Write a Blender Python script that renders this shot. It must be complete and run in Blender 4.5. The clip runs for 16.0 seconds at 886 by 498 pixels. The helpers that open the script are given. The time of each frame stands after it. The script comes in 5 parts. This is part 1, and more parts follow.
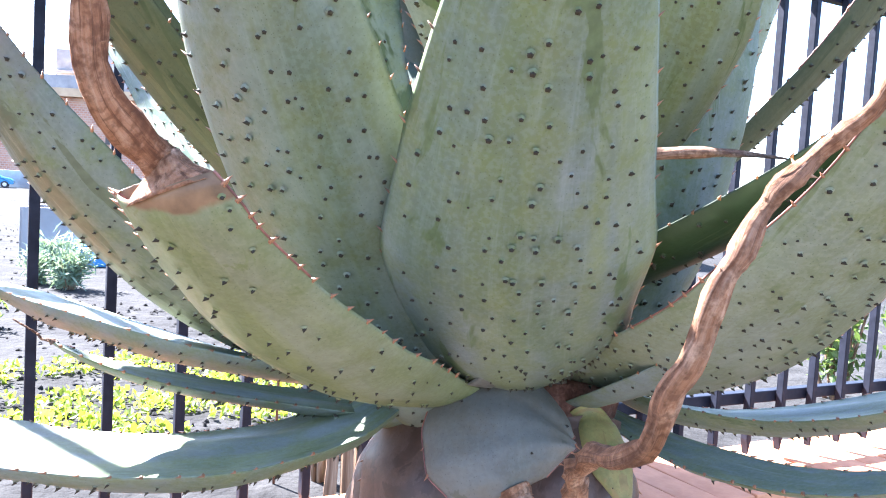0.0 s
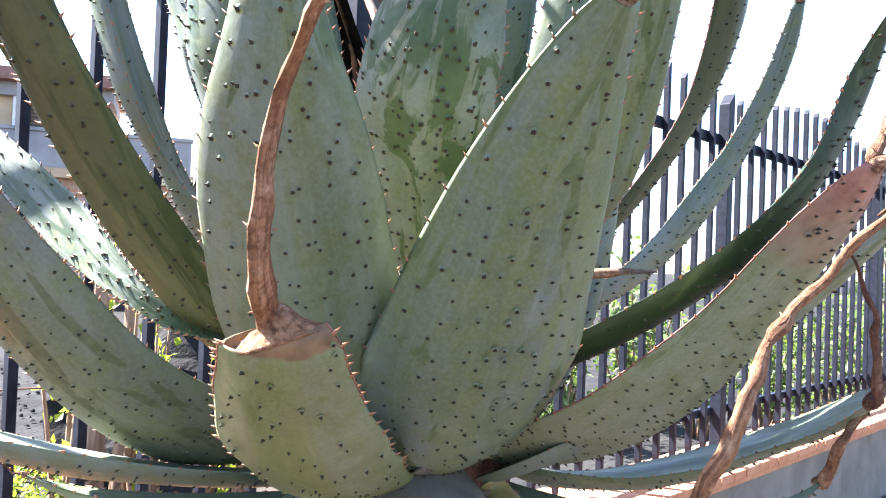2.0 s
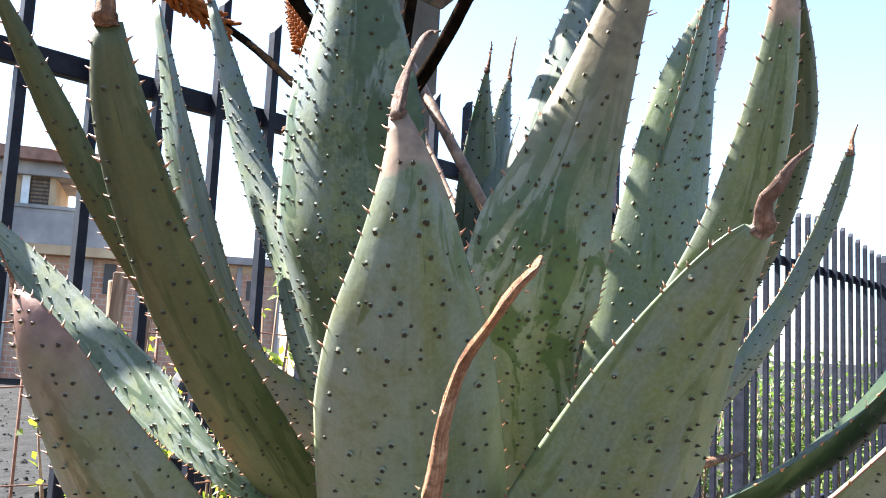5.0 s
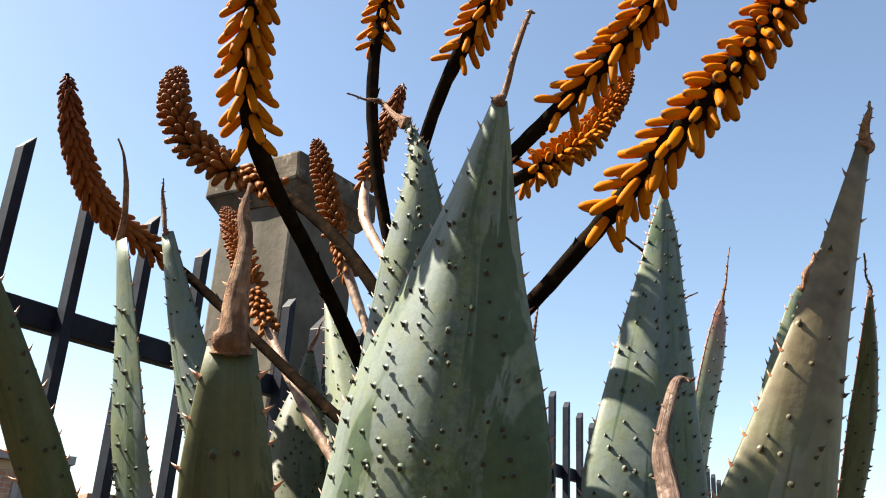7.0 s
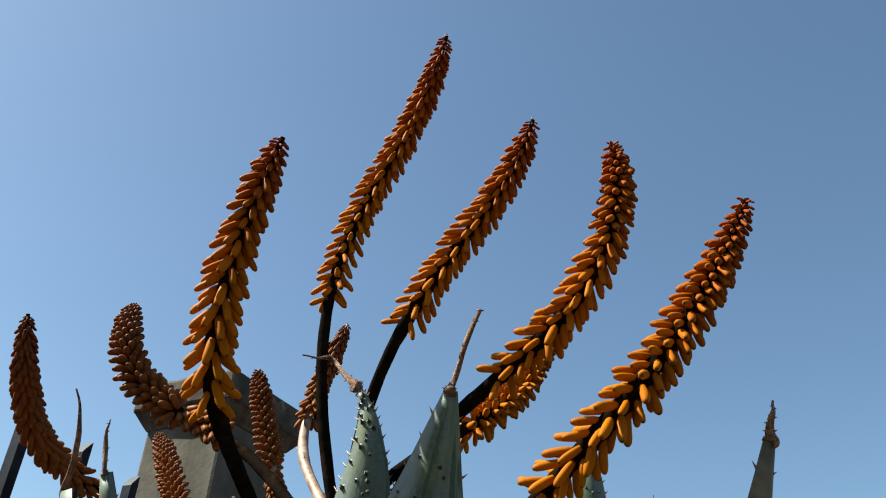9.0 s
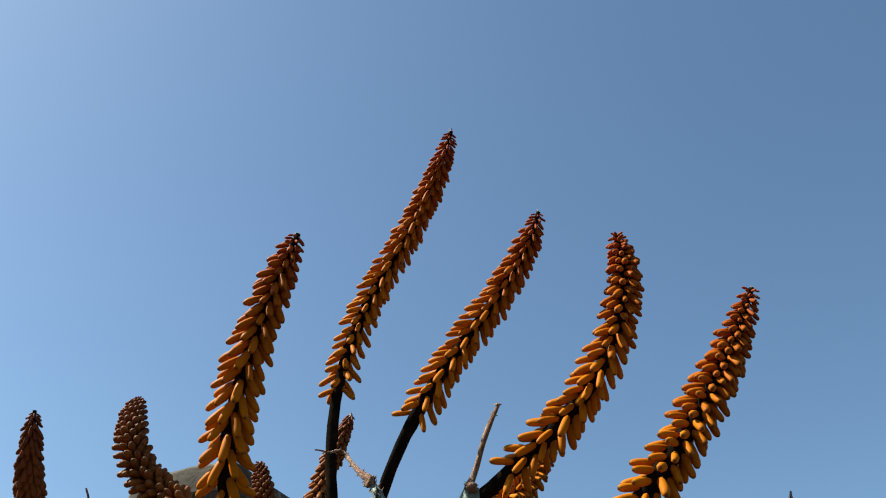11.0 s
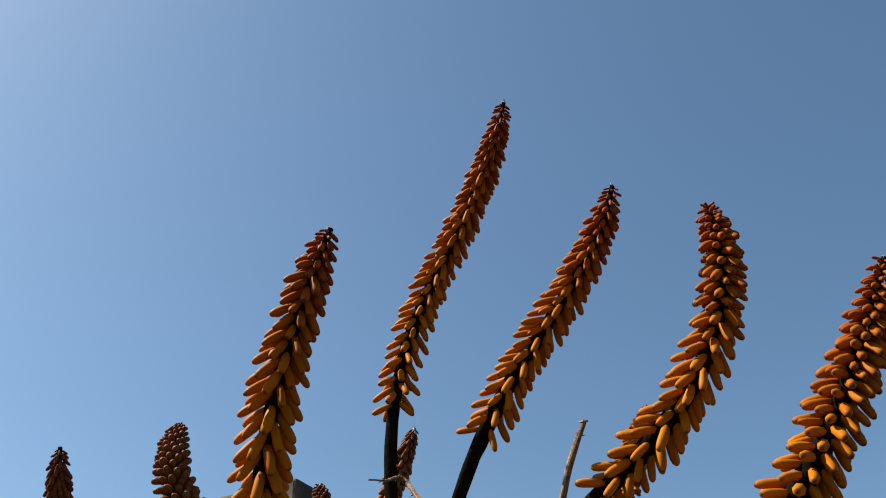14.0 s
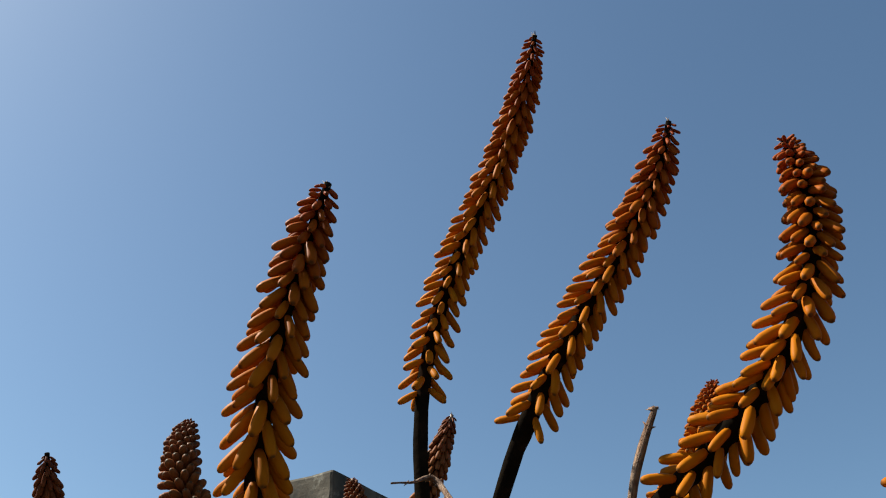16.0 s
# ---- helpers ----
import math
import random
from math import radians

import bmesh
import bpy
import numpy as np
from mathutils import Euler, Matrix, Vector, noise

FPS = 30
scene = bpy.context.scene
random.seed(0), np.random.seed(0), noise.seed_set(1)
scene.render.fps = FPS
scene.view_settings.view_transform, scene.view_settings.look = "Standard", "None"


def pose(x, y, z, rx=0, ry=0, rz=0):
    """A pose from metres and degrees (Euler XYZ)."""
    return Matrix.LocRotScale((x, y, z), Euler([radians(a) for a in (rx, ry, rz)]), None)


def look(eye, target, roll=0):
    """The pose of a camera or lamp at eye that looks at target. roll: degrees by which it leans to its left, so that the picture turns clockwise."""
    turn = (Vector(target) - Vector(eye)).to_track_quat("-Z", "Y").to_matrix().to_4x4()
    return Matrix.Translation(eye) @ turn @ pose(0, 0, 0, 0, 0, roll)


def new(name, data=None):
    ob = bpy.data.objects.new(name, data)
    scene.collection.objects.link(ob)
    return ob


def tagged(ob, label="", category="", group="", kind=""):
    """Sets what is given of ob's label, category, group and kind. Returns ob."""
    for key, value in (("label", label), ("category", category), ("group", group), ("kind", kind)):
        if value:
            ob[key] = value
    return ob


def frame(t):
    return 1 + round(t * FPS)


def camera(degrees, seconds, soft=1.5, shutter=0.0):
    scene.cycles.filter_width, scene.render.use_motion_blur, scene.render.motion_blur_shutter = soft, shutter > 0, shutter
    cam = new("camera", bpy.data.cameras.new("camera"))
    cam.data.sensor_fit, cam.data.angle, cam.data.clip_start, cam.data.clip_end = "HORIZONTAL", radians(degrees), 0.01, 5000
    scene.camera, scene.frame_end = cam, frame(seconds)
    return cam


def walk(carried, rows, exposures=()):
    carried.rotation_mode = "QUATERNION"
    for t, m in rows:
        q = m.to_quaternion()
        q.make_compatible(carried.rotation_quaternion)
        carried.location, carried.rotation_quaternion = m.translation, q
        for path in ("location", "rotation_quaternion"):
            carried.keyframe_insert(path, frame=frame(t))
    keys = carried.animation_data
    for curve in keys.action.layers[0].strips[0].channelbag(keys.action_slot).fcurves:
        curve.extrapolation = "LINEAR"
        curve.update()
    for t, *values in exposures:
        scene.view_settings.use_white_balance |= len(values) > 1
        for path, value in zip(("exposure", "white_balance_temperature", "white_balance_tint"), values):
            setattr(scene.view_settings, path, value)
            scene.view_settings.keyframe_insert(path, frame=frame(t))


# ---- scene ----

cam = camera(55.4, 16.0, soft=1.1)
METRES, EYE, TILT, LEAN, TURN = 1.4, 1.2, -4.0, -3.5, 0.0
ROWS = [
    (0.0, 0.0, 0.0, 0.0, 0.0, 0.0, -0.0),
    (0.5, -0.0775, 0.002, 0.017, -8.23, 0.17, 0.99),
    (1.0, -0.1202, -0.015, 0.0297, -14.35, 0.91, 1.92),
    (1.5, -0.153, -0.0315, 0.0377, -17.58, 3.06, 2.05),
    (2.0, -0.1668, -0.0656, 0.0382, -18.4, 3.74, 2.44),
    (2.5, -0.1796, -0.098, 0.0399, -18.81, 5.27, 2.71),
    (3.0, -0.1848, -0.1068, 0.0411, -19.0, 5.77, 3.02),
    (5.5, -0.2516, 0.0044, 0.1524, -19.67, 11.65, 1.57),
    (6.0, -0.2644, 0.0773, 0.1876, -22.33, 15.27, 1.26),
    (6.5, -0.3094, 0.1266, 0.2238, -25.34, 18.6, 0.9),
    (7.0, -0.3609, 0.1525, 0.2477, -31.66, 21.95, 2.07),
    (7.5, -0.3838, 0.1462, 0.2584, -34.32, 26.57, 1.79),
    (8.0, -0.3927, 0.1288, 0.264, -35.76, 30.65, 1.74),
    (8.5, -0.4067, 0.109, 0.2685, -36.57, 33.39, 2.0),
    (9.0, -0.4163, 0.1033, 0.2733, -37.33, 35.02, 2.31),
    (9.5, -0.4215, 0.1061, 0.2749, -37.83, 37.14, 2.56),
    (12.0, -0.4488, 0.1025, 0.2764, -37.18, 40.78, 3.63),
    (12.5, -0.4259, 0.1282, 0.2971, -36.01, 40.44, 3.98),
    (13.0, -0.4049, 0.1569, 0.3199, -33.96, 40.18, 3.64),
    (13.5, -0.397, 0.1664, 0.334, -33.07, 40.45, 3.76),
    (14.0, -0.3836, 0.1711, 0.3422, -31.92, 40.66, 3.55),
    (14.5, -0.364, 0.1934, 0.3593, -30.45, 40.25, 2.97),
    (15.0, -0.3489, 0.2163, 0.3762, -29.66, 40.0, 3.18),
    (15.5, -0.3339, 0.233, 0.389, -28.94, 39.82, 3.72),
    (16.0, -0.3251, 0.2406, 0.3984, -28.09, 39.57, 3.71),
]
EXPOSURES = [(0, 4.25, 5680, 17), (1.5, 3.82, 5880, 16), (3, 3.5, 6180, 14), (5.5, 2.93, 6250, 10), (6.2, 2.46, 6780, 10), (7, 2.19, 7080, 7), (8, 1.76, 6720, 2), (9, 1.54, 6400, -2), (12, 1.5, 6200, -3), (16, 1.24, 6230, -2)]
walk(cam, [(t, pose(0, 0, EYE, TILT, LEAN, TURN) @ pose(METRES * x, METRES * y, METRES * z, 90 + pitch, roll, yaw)) for t, x, y, z, yaw, pitch, roll in ROWS], EXPOSURES)

# ---- world and sun ----
SUN_AZ, SUN_EL = -54.0, 49.0          # degrees from +y towards +x, and above the horizon
world = bpy.data.worlds.new("world")
scene.world = world
world.use_nodes = True
wn = world.node_tree
sky = wn.nodes.new("ShaderNodeTexSky")
sky.sky_type, sky.sun_disc = "NISHITA", False
sky.sun_elevation, sky.sun_rotation = radians(SUN_EL), radians(SUN_AZ)
sky.air_density, sky.dust_density, sky.ozone_density = 1.0, 1.0, 2.0
wn.links.new(sky.outputs[0], wn.nodes["Background"].inputs[0])
wn.nodes["Background"].inputs[1].default_value = 0.056
sun = new("sun", bpy.data.lights.new("sun", "SUN"))
sun.data.energy, sun.data.angle, sun.data.color = 5.0, radians(0.53), (1.0, 0.95, 0.87)
ce = math.cos(radians(SUN_EL))
SUN_WAY = Vector((math.sin(radians(SUN_AZ)) * ce, math.cos(radians(SUN_AZ)) * ce, math.sin(radians(SUN_EL))))
sun.matrix_world = look(SUN_WAY * 20, (0, 0, 0))

# ---- materials ----


class Mat:
    """A small node builder round one Principled material."""

    def __init__(self, name, rough=0.6, metal=0.0, spec=0.5):
        self.m = bpy.data.materials.new(name)
        self.m.use_nodes = True
        self.t = self.m.node_tree
        self.b = self.t.nodes["Principled BSDF"]
        self.b.inputs["Roughness"].default_value = rough
        self.b.inputs["Metallic"].default_value = metal
        self.b.inputs["Specular IOR Level"].default_value = spec
        self.co = self.t.nodes.new("ShaderNodeTexCoord")
        self.out = self.t.nodes["Material Output"]

    def coords(self, kind="Object", scale=(1, 1, 1)):
        n = self.t.nodes.new("ShaderNodeMapping")
        n.inputs["Scale"].default_value = scale
        self.t.links.new(self.co.outputs[kind], n.inputs[0])
        if kind == "UV":
            shift = self.t.nodes.new("ShaderNodeMath")
            shift.operation = "MULTIPLY"
            shift.inputs[1].default_value = 40.0
            self.t.links.new(self.random(), shift.inputs[0])
            self.t.links.new(shift.outputs[0], n.inputs["Location"])
        return n.outputs[0]

    def noise(self, scale, detail=4.0, kind="Object", stretch=(1, 1, 1), rough=0.55, warp=0.0):
        n = self.t.nodes.new("ShaderNodeTexNoise")
        n.inputs["Scale"].default_value, n.inputs["Detail"].default_value = scale, detail
        n.inputs["Roughness"].default_value, n.inputs["Distortion"].default_value = rough, warp
        self.t.links.new(self.coords(kind, stretch), n.inputs["Vector"])
        return n.outputs[0]

    def voronoi(self, scale, kind="Object", stretch=(1, 1, 1), feature="F1"):
        n = self.t.nodes.new("ShaderNodeTexVoronoi")
        n.feature = feature
        n.inputs["Scale"].default_value = scale
        self.t.links.new(self.coords(kind, stretch), n.inputs["Vector"])
        return n.outputs[0]

    def ramp(self, fac, stops):
        n = self.t.nodes.new("ShaderNodeValToRGB")
        e = n.color_ramp.elements
        while len(e) < len(stops):
            e.new(0.5)
        for k, (p, c) in zip(e, stops):
            k.position = p
            k.color = (*c, 1) if isinstance(c, tuple) else (c, c, c, 1)
        self.t.links.new(fac, n.inputs[0])
        return n.outputs[0]

    def mix(self, fac, a, b, how="MIX"):
        n = self.t.nodes.new("ShaderNodeMix")
        n.data_type, n.blend_type = "RGBA", how
        for i, v in ((0, fac), (6, a), (7, b)):
            if isinstance(v, bpy.types.NodeSocket):
                self.t.links.new(v, n.inputs[i])
            else:
                n.inputs[i].default_value = (*v, 1) if isinstance(v, tuple) else v
        return n.outputs[2]

    def uv(self, axis):
        n = self.t.nodes.new("ShaderNodeSeparateXYZ")
        self.t.links.new(self.co.outputs["UV"], n.inputs[0])
        return n.outputs[axis]

    def random(self):
        return self.t.nodes.new("ShaderNodeObjectInfo").outputs["Random"]

    def island(self):
        return self.t.nodes.new("ShaderNodeNewGeometry").outputs["Random Per Island"]

    def colour(self, c):
        self.t.links.new(c, self.b.inputs["Base Color"]) if isinstance(c, bpy.types.NodeSocket) else setattr(self.b.inputs["Base Color"], "default_value", (*c, 1))
        return self

    def roughness(self, c):
        self.t.links.new(c, self.b.inputs["Roughness"])
        return self

    def bump(self, h, strength=0.3, distance=0.002):
        n = self.t.nodes.new("ShaderNodeBump")
        n.inputs["Strength"].default_value, n.inputs["Distance"].default_value = strength, distance
        self.t.links.new(h, n.inputs["Height"])
        self.t.links.new(n.outputs[0], self.b.inputs["Normal"])
        return self

    def translucent(self, amount, colour):
        tr, mx = self.t.nodes.new("ShaderNodeBsdfTranslucent"), self.t.nodes.new("ShaderNodeMixShader")
        tr.inputs[0].default_value = (*colour, 1)
        mx.inputs[0].default_value = amount
        self.t.links.new(self.b.outputs[0], mx.inputs[1])
        self.t.links.new(tr.outputs[0], mx.inputs[2])
        self.t.links.new(mx.outputs[0], self.out.inputs[0])
        return self


def leaf_material(name, bloom, flesh, rub=0.55, tip=(0.30, 0.13, 0.07), tip_from=1.0, yellow=0.4, tip_soft=0.05, shadegreen=0.6, drip=0.0, warm=(0.165, 0.185, 0.062)):
    """Waxy aloe skin: a pale bloom over green flesh, rubbed away in runs and blotches, turning brown at the dead end."""
    m = Mat(name, 0.5, spec=0.28)
    fine = m.noise(95, 3)
    base = m.mix(m.ramp(m.noise(1.0, 3, "UV", (7, 0.9, 1), 0.5, 0.4), [(0.42, 0.0), (0.58, yellow)]), bloom, warm)
    base = m.mix(m.ramp(m.noise(1.0, 4, "UV", (3.4, 2.6, 1), 0.6, 0.6), [(0.45, 0.0), (0.56, shadegreen)]), base, tuple(c * 1.25 for c in flesh))
    base = m.mix(m.ramp(m.noise(11, 4), [(0.40, 0.0), (0.68, 0.4)]), base, tuple(c * 0.62 for c in bloom))
    base = m.mix(m.ramp(m.noise(1.0, 6, "UV", (60, 4, 1), 0.7), [(0.52, 0.0), (0.70, 0.22)]), base, tuple(min(1.0, c * 1.5) for c in bloom))
    base = m.mix(m.ramp(m.noise(27, 6, rough=0.68), [(0.46, 0.0), (0.62, 0.6)]), base, tuple(c * 0.72 for c in warm))
    base = m.mix(m.ramp(m.voronoi(300), [(0.10, 0.5), (0.2, 0.0)]), base, tuple(c * 0.5 for c in flesh))
    base = m.mix(m.ramp(fine, [(0.38, 0.0), (0.62, 0.2)]), base, tuple(c * 0.6 for c in bloom))
    base = m.mix(m.ramp(m.noise(240, 2), [(0.45, 0.0), (0.62, 0.16)]), base, tuple(min(1.0, c * 1.4) for c in bloom))
    runs = m.noise(1.0, 5, "UV", (6.0, 4.0, 1), 0.62, 0.9)
    worn = m.mix(m.ramp(fine, [(0.4, 0.0), (0.7, 1.0)]), flesh, tuple(c * 1.45 for c in flesh))
    base = m.mix(m.ramp(runs, [(rub, 0.0), (rub + 0.03, 0.85)]), base, worn)
    if drip:
        base = m.mix(m.ramp(m.noise(1.0, 3, "UV", (13, 1.9, 1), 0.5, 0.5), [(drip, 0.0), (drip + 0.02, 0.8)]), base, worn)
    edge = m.t.nodes.new("ShaderNodeMath")
    edge.operation = "MULTIPLY_ADD"
    m.t.links.new(m.noise(30, 4), edge.inputs[0])
    edge.inputs[1].default_value = 0.05 + tip_soft * 0.6
    m.t.links.new(m.uv(1), edge.inputs[2])
    shift = 0.025 + tip_soft * 0.3
    dry = m.ramp(edge.outputs[0], [(tip_from + shift - tip_soft * 0.5, 0.0), (tip_from + shift + tip_soft * 0.6, 1.0)])
    base = m.mix(dry, base, m.mix(m.ramp(m.noise(60, 5), [(0.35, 0.0), (0.7, 1.0)]), tip, tuple(c * 0.5 for c in tip)))
    m.colour(base)
    m.roughness(m.ramp(runs, [(0.4, 0.62), (0.65, 0.40)]))
    m.bump(m.noise(70, 6, rough=0.65), 0.28, 0.002)
    return m.translucent(0.04, (0.30, 0.42, 0.08)).m


LEAF = {
    "glaucous": leaf_material("leaf_glaucous", (0.122, 0.146, 0.137), (0.040, 0.062, 0.032), 0.60, tip_from=1.03, yellow=0.15, shadegreen=0.7, drip=0.63),
    "rubbed": leaf_material("leaf_rubbed", (0.126, 0.150, 0.137), (0.026, 0.043, 0.019), 0.525, tip_from=1.03, yellow=0.15, shadegreen=0.95),
    "grey": leaf_material("leaf_grey", (0.152, 0.173, 0.158), (0.060, 0.08, 0.032), 0.60, yellow=0.8, shadegreen=0.75),
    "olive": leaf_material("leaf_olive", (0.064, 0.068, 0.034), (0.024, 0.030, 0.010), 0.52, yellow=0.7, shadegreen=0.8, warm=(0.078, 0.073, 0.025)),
    # shadow among the leaves is put into this darkened green
    "deep_shade": leaf_material("leaf_deep_shade", (0.050, 0.068, 0.046), (0.014, 0.025, 0.010), 0.45, yellow=0.4, warm=(0.082, 0.092, 0.03)),
    "stained": leaf_material("leaf_stained", (0.142, 0.156, 0.124), (0.030, 0.050, 0.014), 0.54, (0.15, 0.112, 0.062), 0.82, yellow=0.7, tip_soft=0.26, drip=0.60, warm=(0.15, 0.14, 0.06)),
    "collared": leaf_material("leaf_collared", (0.180, 0.192, 0.120), (0.10, 0.115, 0.04), 0.58, (0.21, 0.12, 0.06), 0.975, 0.8, 0.07),
    "blushed": leaf_material("leaf_blushed", (0.198, 0.215, 0.172), (0.095, 0.112, 0.05), 0.6, (0.28, 0.13, 0.095), 0.85, 0.5, 0.24),
    "rosy": leaf_material("leaf_rosy", (0.160, 0.165, 0.135), (0.07, 0.075, 0.04), 0.57, (0.20, 0.105, 0.080), 0.82, 0.4, 0.30),
    "tanned": leaf_material("leaf_tanned", (0.140, 0.157, 0.122), (0.048, 0.064, 0.022), 0.59, (0.26, 0.175, 0.12), 0.98, 0.9, 0.16, 0.7, warm=(0.125, 0.132, 0.040)),
    "mauve": leaf_material("leaf_mauve", (0.115, 0.108, 0.090), (0.07, 0.066, 0.045), 0.6, yellow=0.3, warm=(0.16, 0.13, 0.09)),
    "yellowed": leaf_material("leaf_yellowed", (0.26, 0.20, 0.06), (0.18, 0.12, 0.04), 0.55, yellow=0.3),
    "withered": leaf_material("leaf_withered", (0.10, 0.066, 0.052), (0.05, 0.028, 0.02), 0.52, (0.13, 0.06, 0.035), 0.9, 0.6, warm=(0.14, 0.078, 0.046)),
}


def dry_material(name, a, b, c):
    """Shrivelled leaf: fibres along its length, dark splits and pale flaking skin."""
    m = Mat(name, 0.8, spec=0.2)
    grain = m.noise(1.0, 7, "UV", (9, 5, 1), 0.7)
    col = m.ramp(grain, [(0.32, a), (0.5, b), (0.68, c)])
    col = m.mix(m.ramp(m.noise(1.0, 5, "UV", (26, 7, 1), 0.7), [(0.55, 0.0), (0.64, 0.75)]), col, tuple(k * 0.45 for k in a))
    col = m.mix(m.ramp(m.noise(55, 6, rough=0.7), [(0.54, 0.0), (0.66, 0.7)]), col, tuple(min(1, k * 1.3) for k in c))
    col = m.mix(m.ramp(m.noise(24, 5, rough=0.7), [(0.5, 0.0), (0.62, 0.75)]), col, tuple(k * 0.8 for k in a))
    col = m.mix(m.ramp(m.noise(210, 4), [(0.45, 0.0), (0.62, 0.6)]), col, tuple(k * 0.7 for k in a))
    h = m.mix(0.5, m.noise(1.0, 6, "UV", (22, 6, 1), 0.7), m.noise(150, 6, rough=0.7))
    return m.colour(col).bump(h, 1.0, 0.008).translucent(0.08, (0.55, 0.28, 0.13)).m


DRY = dry_material("withered_leaf", (0.14, 0.065, 0.038), (0.32, 0.17, 0.10), (0.45, 0.31, 0.215))
DRY_RED = dry_material("withered_leaf_red", (0.13, 0.058, 0.03), (0.34, 0.165, 0.085), (0.48, 0.30, 0.19))
DRY_PALE = dry_material("withered_leaf_pale", (0.10, 0.058, 0.042), (0.23, 0.14, 0.105), (0.37, 0.27, 0.215))
DRY_DARK = dry_material("withered_leaf_dark", (0.08, 0.035, 0.022), (0.19, 0.08, 0.05), (0.33, 0.20, 0.13))
SPINE = Mat("spine_brown", 0.6, spec=0.08).colour((0.038, 0.031, 0.021)).m
_m = Mat("tooth_brown", 0.45)
TOOTH = _m.colour(_m.ramp(_m.noise(9, 2), [(0.35, (0.10, 0.045, 0.02)), (0.65, (0.34, 0.13, 0.05))])).m
_m = Mat("margin_red", 0.6)
MARGIN = _m.colour(_m.ramp(_m.noise(40, 4), [(0.35, (0.10, 0.035, 0.025)), (0.65, (0.26, 0.10, 0.07))])).m
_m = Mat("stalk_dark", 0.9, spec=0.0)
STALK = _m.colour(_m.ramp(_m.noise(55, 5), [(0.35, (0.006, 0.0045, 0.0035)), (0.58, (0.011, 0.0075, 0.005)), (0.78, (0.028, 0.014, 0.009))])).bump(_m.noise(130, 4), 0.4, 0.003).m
_m = Mat("stalk_brown", 0.6)
STALK_BROWN = _m.colour(_m.ramp(_m.noise(45, 5), [(0.35, (0.10, 0.05, 0.03)), (0.55, (0.22, 0.13, 0.08)), (0.75, (0.36, 0.24, 0.15))])).bump(_m.noise(130, 4), 0.4, 0.003).m


def floret_material(name, low, high, rough=0.55, spec=0.04, glow=0.11):
    m = Mat(name, rough, spec=spec)
    vary = m.mix(m.uv(0), low, high)
    col = m.mix(m.ramp(m.noise(170, 3), [(0.4, 0.0), (0.75, 0.18)]), vary, (0.24, 0.06, 0.008))
    col = m.mix(m.ramp(m.uv(1), [(0.80, 0.0), (0.93, 0.85)]), col, (0.05, 0.03, 0.012))
    col = m.mix(m.ramp(m.uv(1), [(0.0, 0.65), (0.22, 0.0)]), col, (0.16, 0.035, 0.012))
    m.colour(col)
    return m.translucent(glow, (0.75, 0.24, 0.012)).m


FLORET = floret_material("floret_orange", (0.39, 0.120, 0.002), (0.19, 0.027, 0.004))
FLORET_BROWN = floret_material("floret_bronze", (0.20, 0.068, 0.017), (0.105, 0.028, 0.012), 0.5, 0.05, 0.05)

BRACT = Mat("dry_bract", 0.8).colour((0.20, 0.12, 0.07)).m
_m = Mat("fence_paint", 0.5, 0.0, 0.1)
IRON = _m.colour(_m.ramp(_m.noise(35, 5), [(0.3, (0.007, 0.008, 0.013)), (0.7, (0.016, 0.018, 0.027))])).bump(_m.noise(90, 4), 0.15, 0.002).m

_m = Mat("weathered_concrete", 0.9, spec=0.2)
_c = _m.ramp(_m.noise(14, 7), [(0.3, (0.045, 0.034, 0.024)), (0.5, (0.08, 0.061, 0.044)), (0.72, (0.13, 0.102, 0.076))])
_c = _m.mix(_m.ramp(_m.noise(38, 5), [(0.52, 0.0), (0.66, 0.85)]), _c, (0.035, 0.03, 0.025))
_c = _m.mix(_m.ramp(_m.noise(6, 6, "Object", (1, 1, .25), 0.7), [(0.5, 0.0), (0.66, 0.7)]), _c, (0.04, 0.034, 0.028))
_c = _m.mix(_m.ramp(_m.noise(17, 6, rough=0.7), [(0.58, 0.0), (0.66, 0.6)]), _c, (0.24, 0.21, 0.17))
_c = _m.mix(_m.ramp(_m.noise(7, 4), [(0.55, 0.0), (0.7, 0.5)]), _c, (0.17, 0.125, 0.04))
CONCRETE = _m.colour(_c).bump(_m.noise(80, 8), 0.35, 0.004).m
_m = Mat("pillar_render", 0.9, spec=0.1)
_c = _m.ramp(_m.noise(9, 7), [(0.3, (0.066, 0.056, 0.044)), (0.5, (0.092, 0.079, 0.063)), (0.72, (0.132, 0.115, 0.093))])
_c = _m.mix(_m.ramp(_m.noise(5, 6, "Object", (1, 1, .2), 0.7), [(0.5, 0.0), (0.66, 0.55)]), _c, (0.045, 0.038, 0.030))
_c = _m.mix(_m.ramp(_m.noise(45, 5), [(0.56, 0.0), (0.68, 0.6)]), _c, (0.075, 0.066, 0.055))
PILLAR = _m.colour(_c).bump(_m.noise(70, 8), 0.35, 0.004).m
_m = Mat("wall_render", 0.9, spec=0.2)
RENDER = _m.colour(_m.ramp(_m.noise(5, 7), [(0.3, (0.15, 0.125, 0.10)), (0.7, (0.25, 0.215, 0.18))])).bump(_m.noise(40, 6), 0.4, 0.006).m
_m = Mat("terracotta", 0.85, spec=0.2)
_c = _m.ramp(_m.noise(20, 6), [(0.3, (0.36, 0.13, 0.06)), (0.7, (0.52, 0.22, 0.11))])
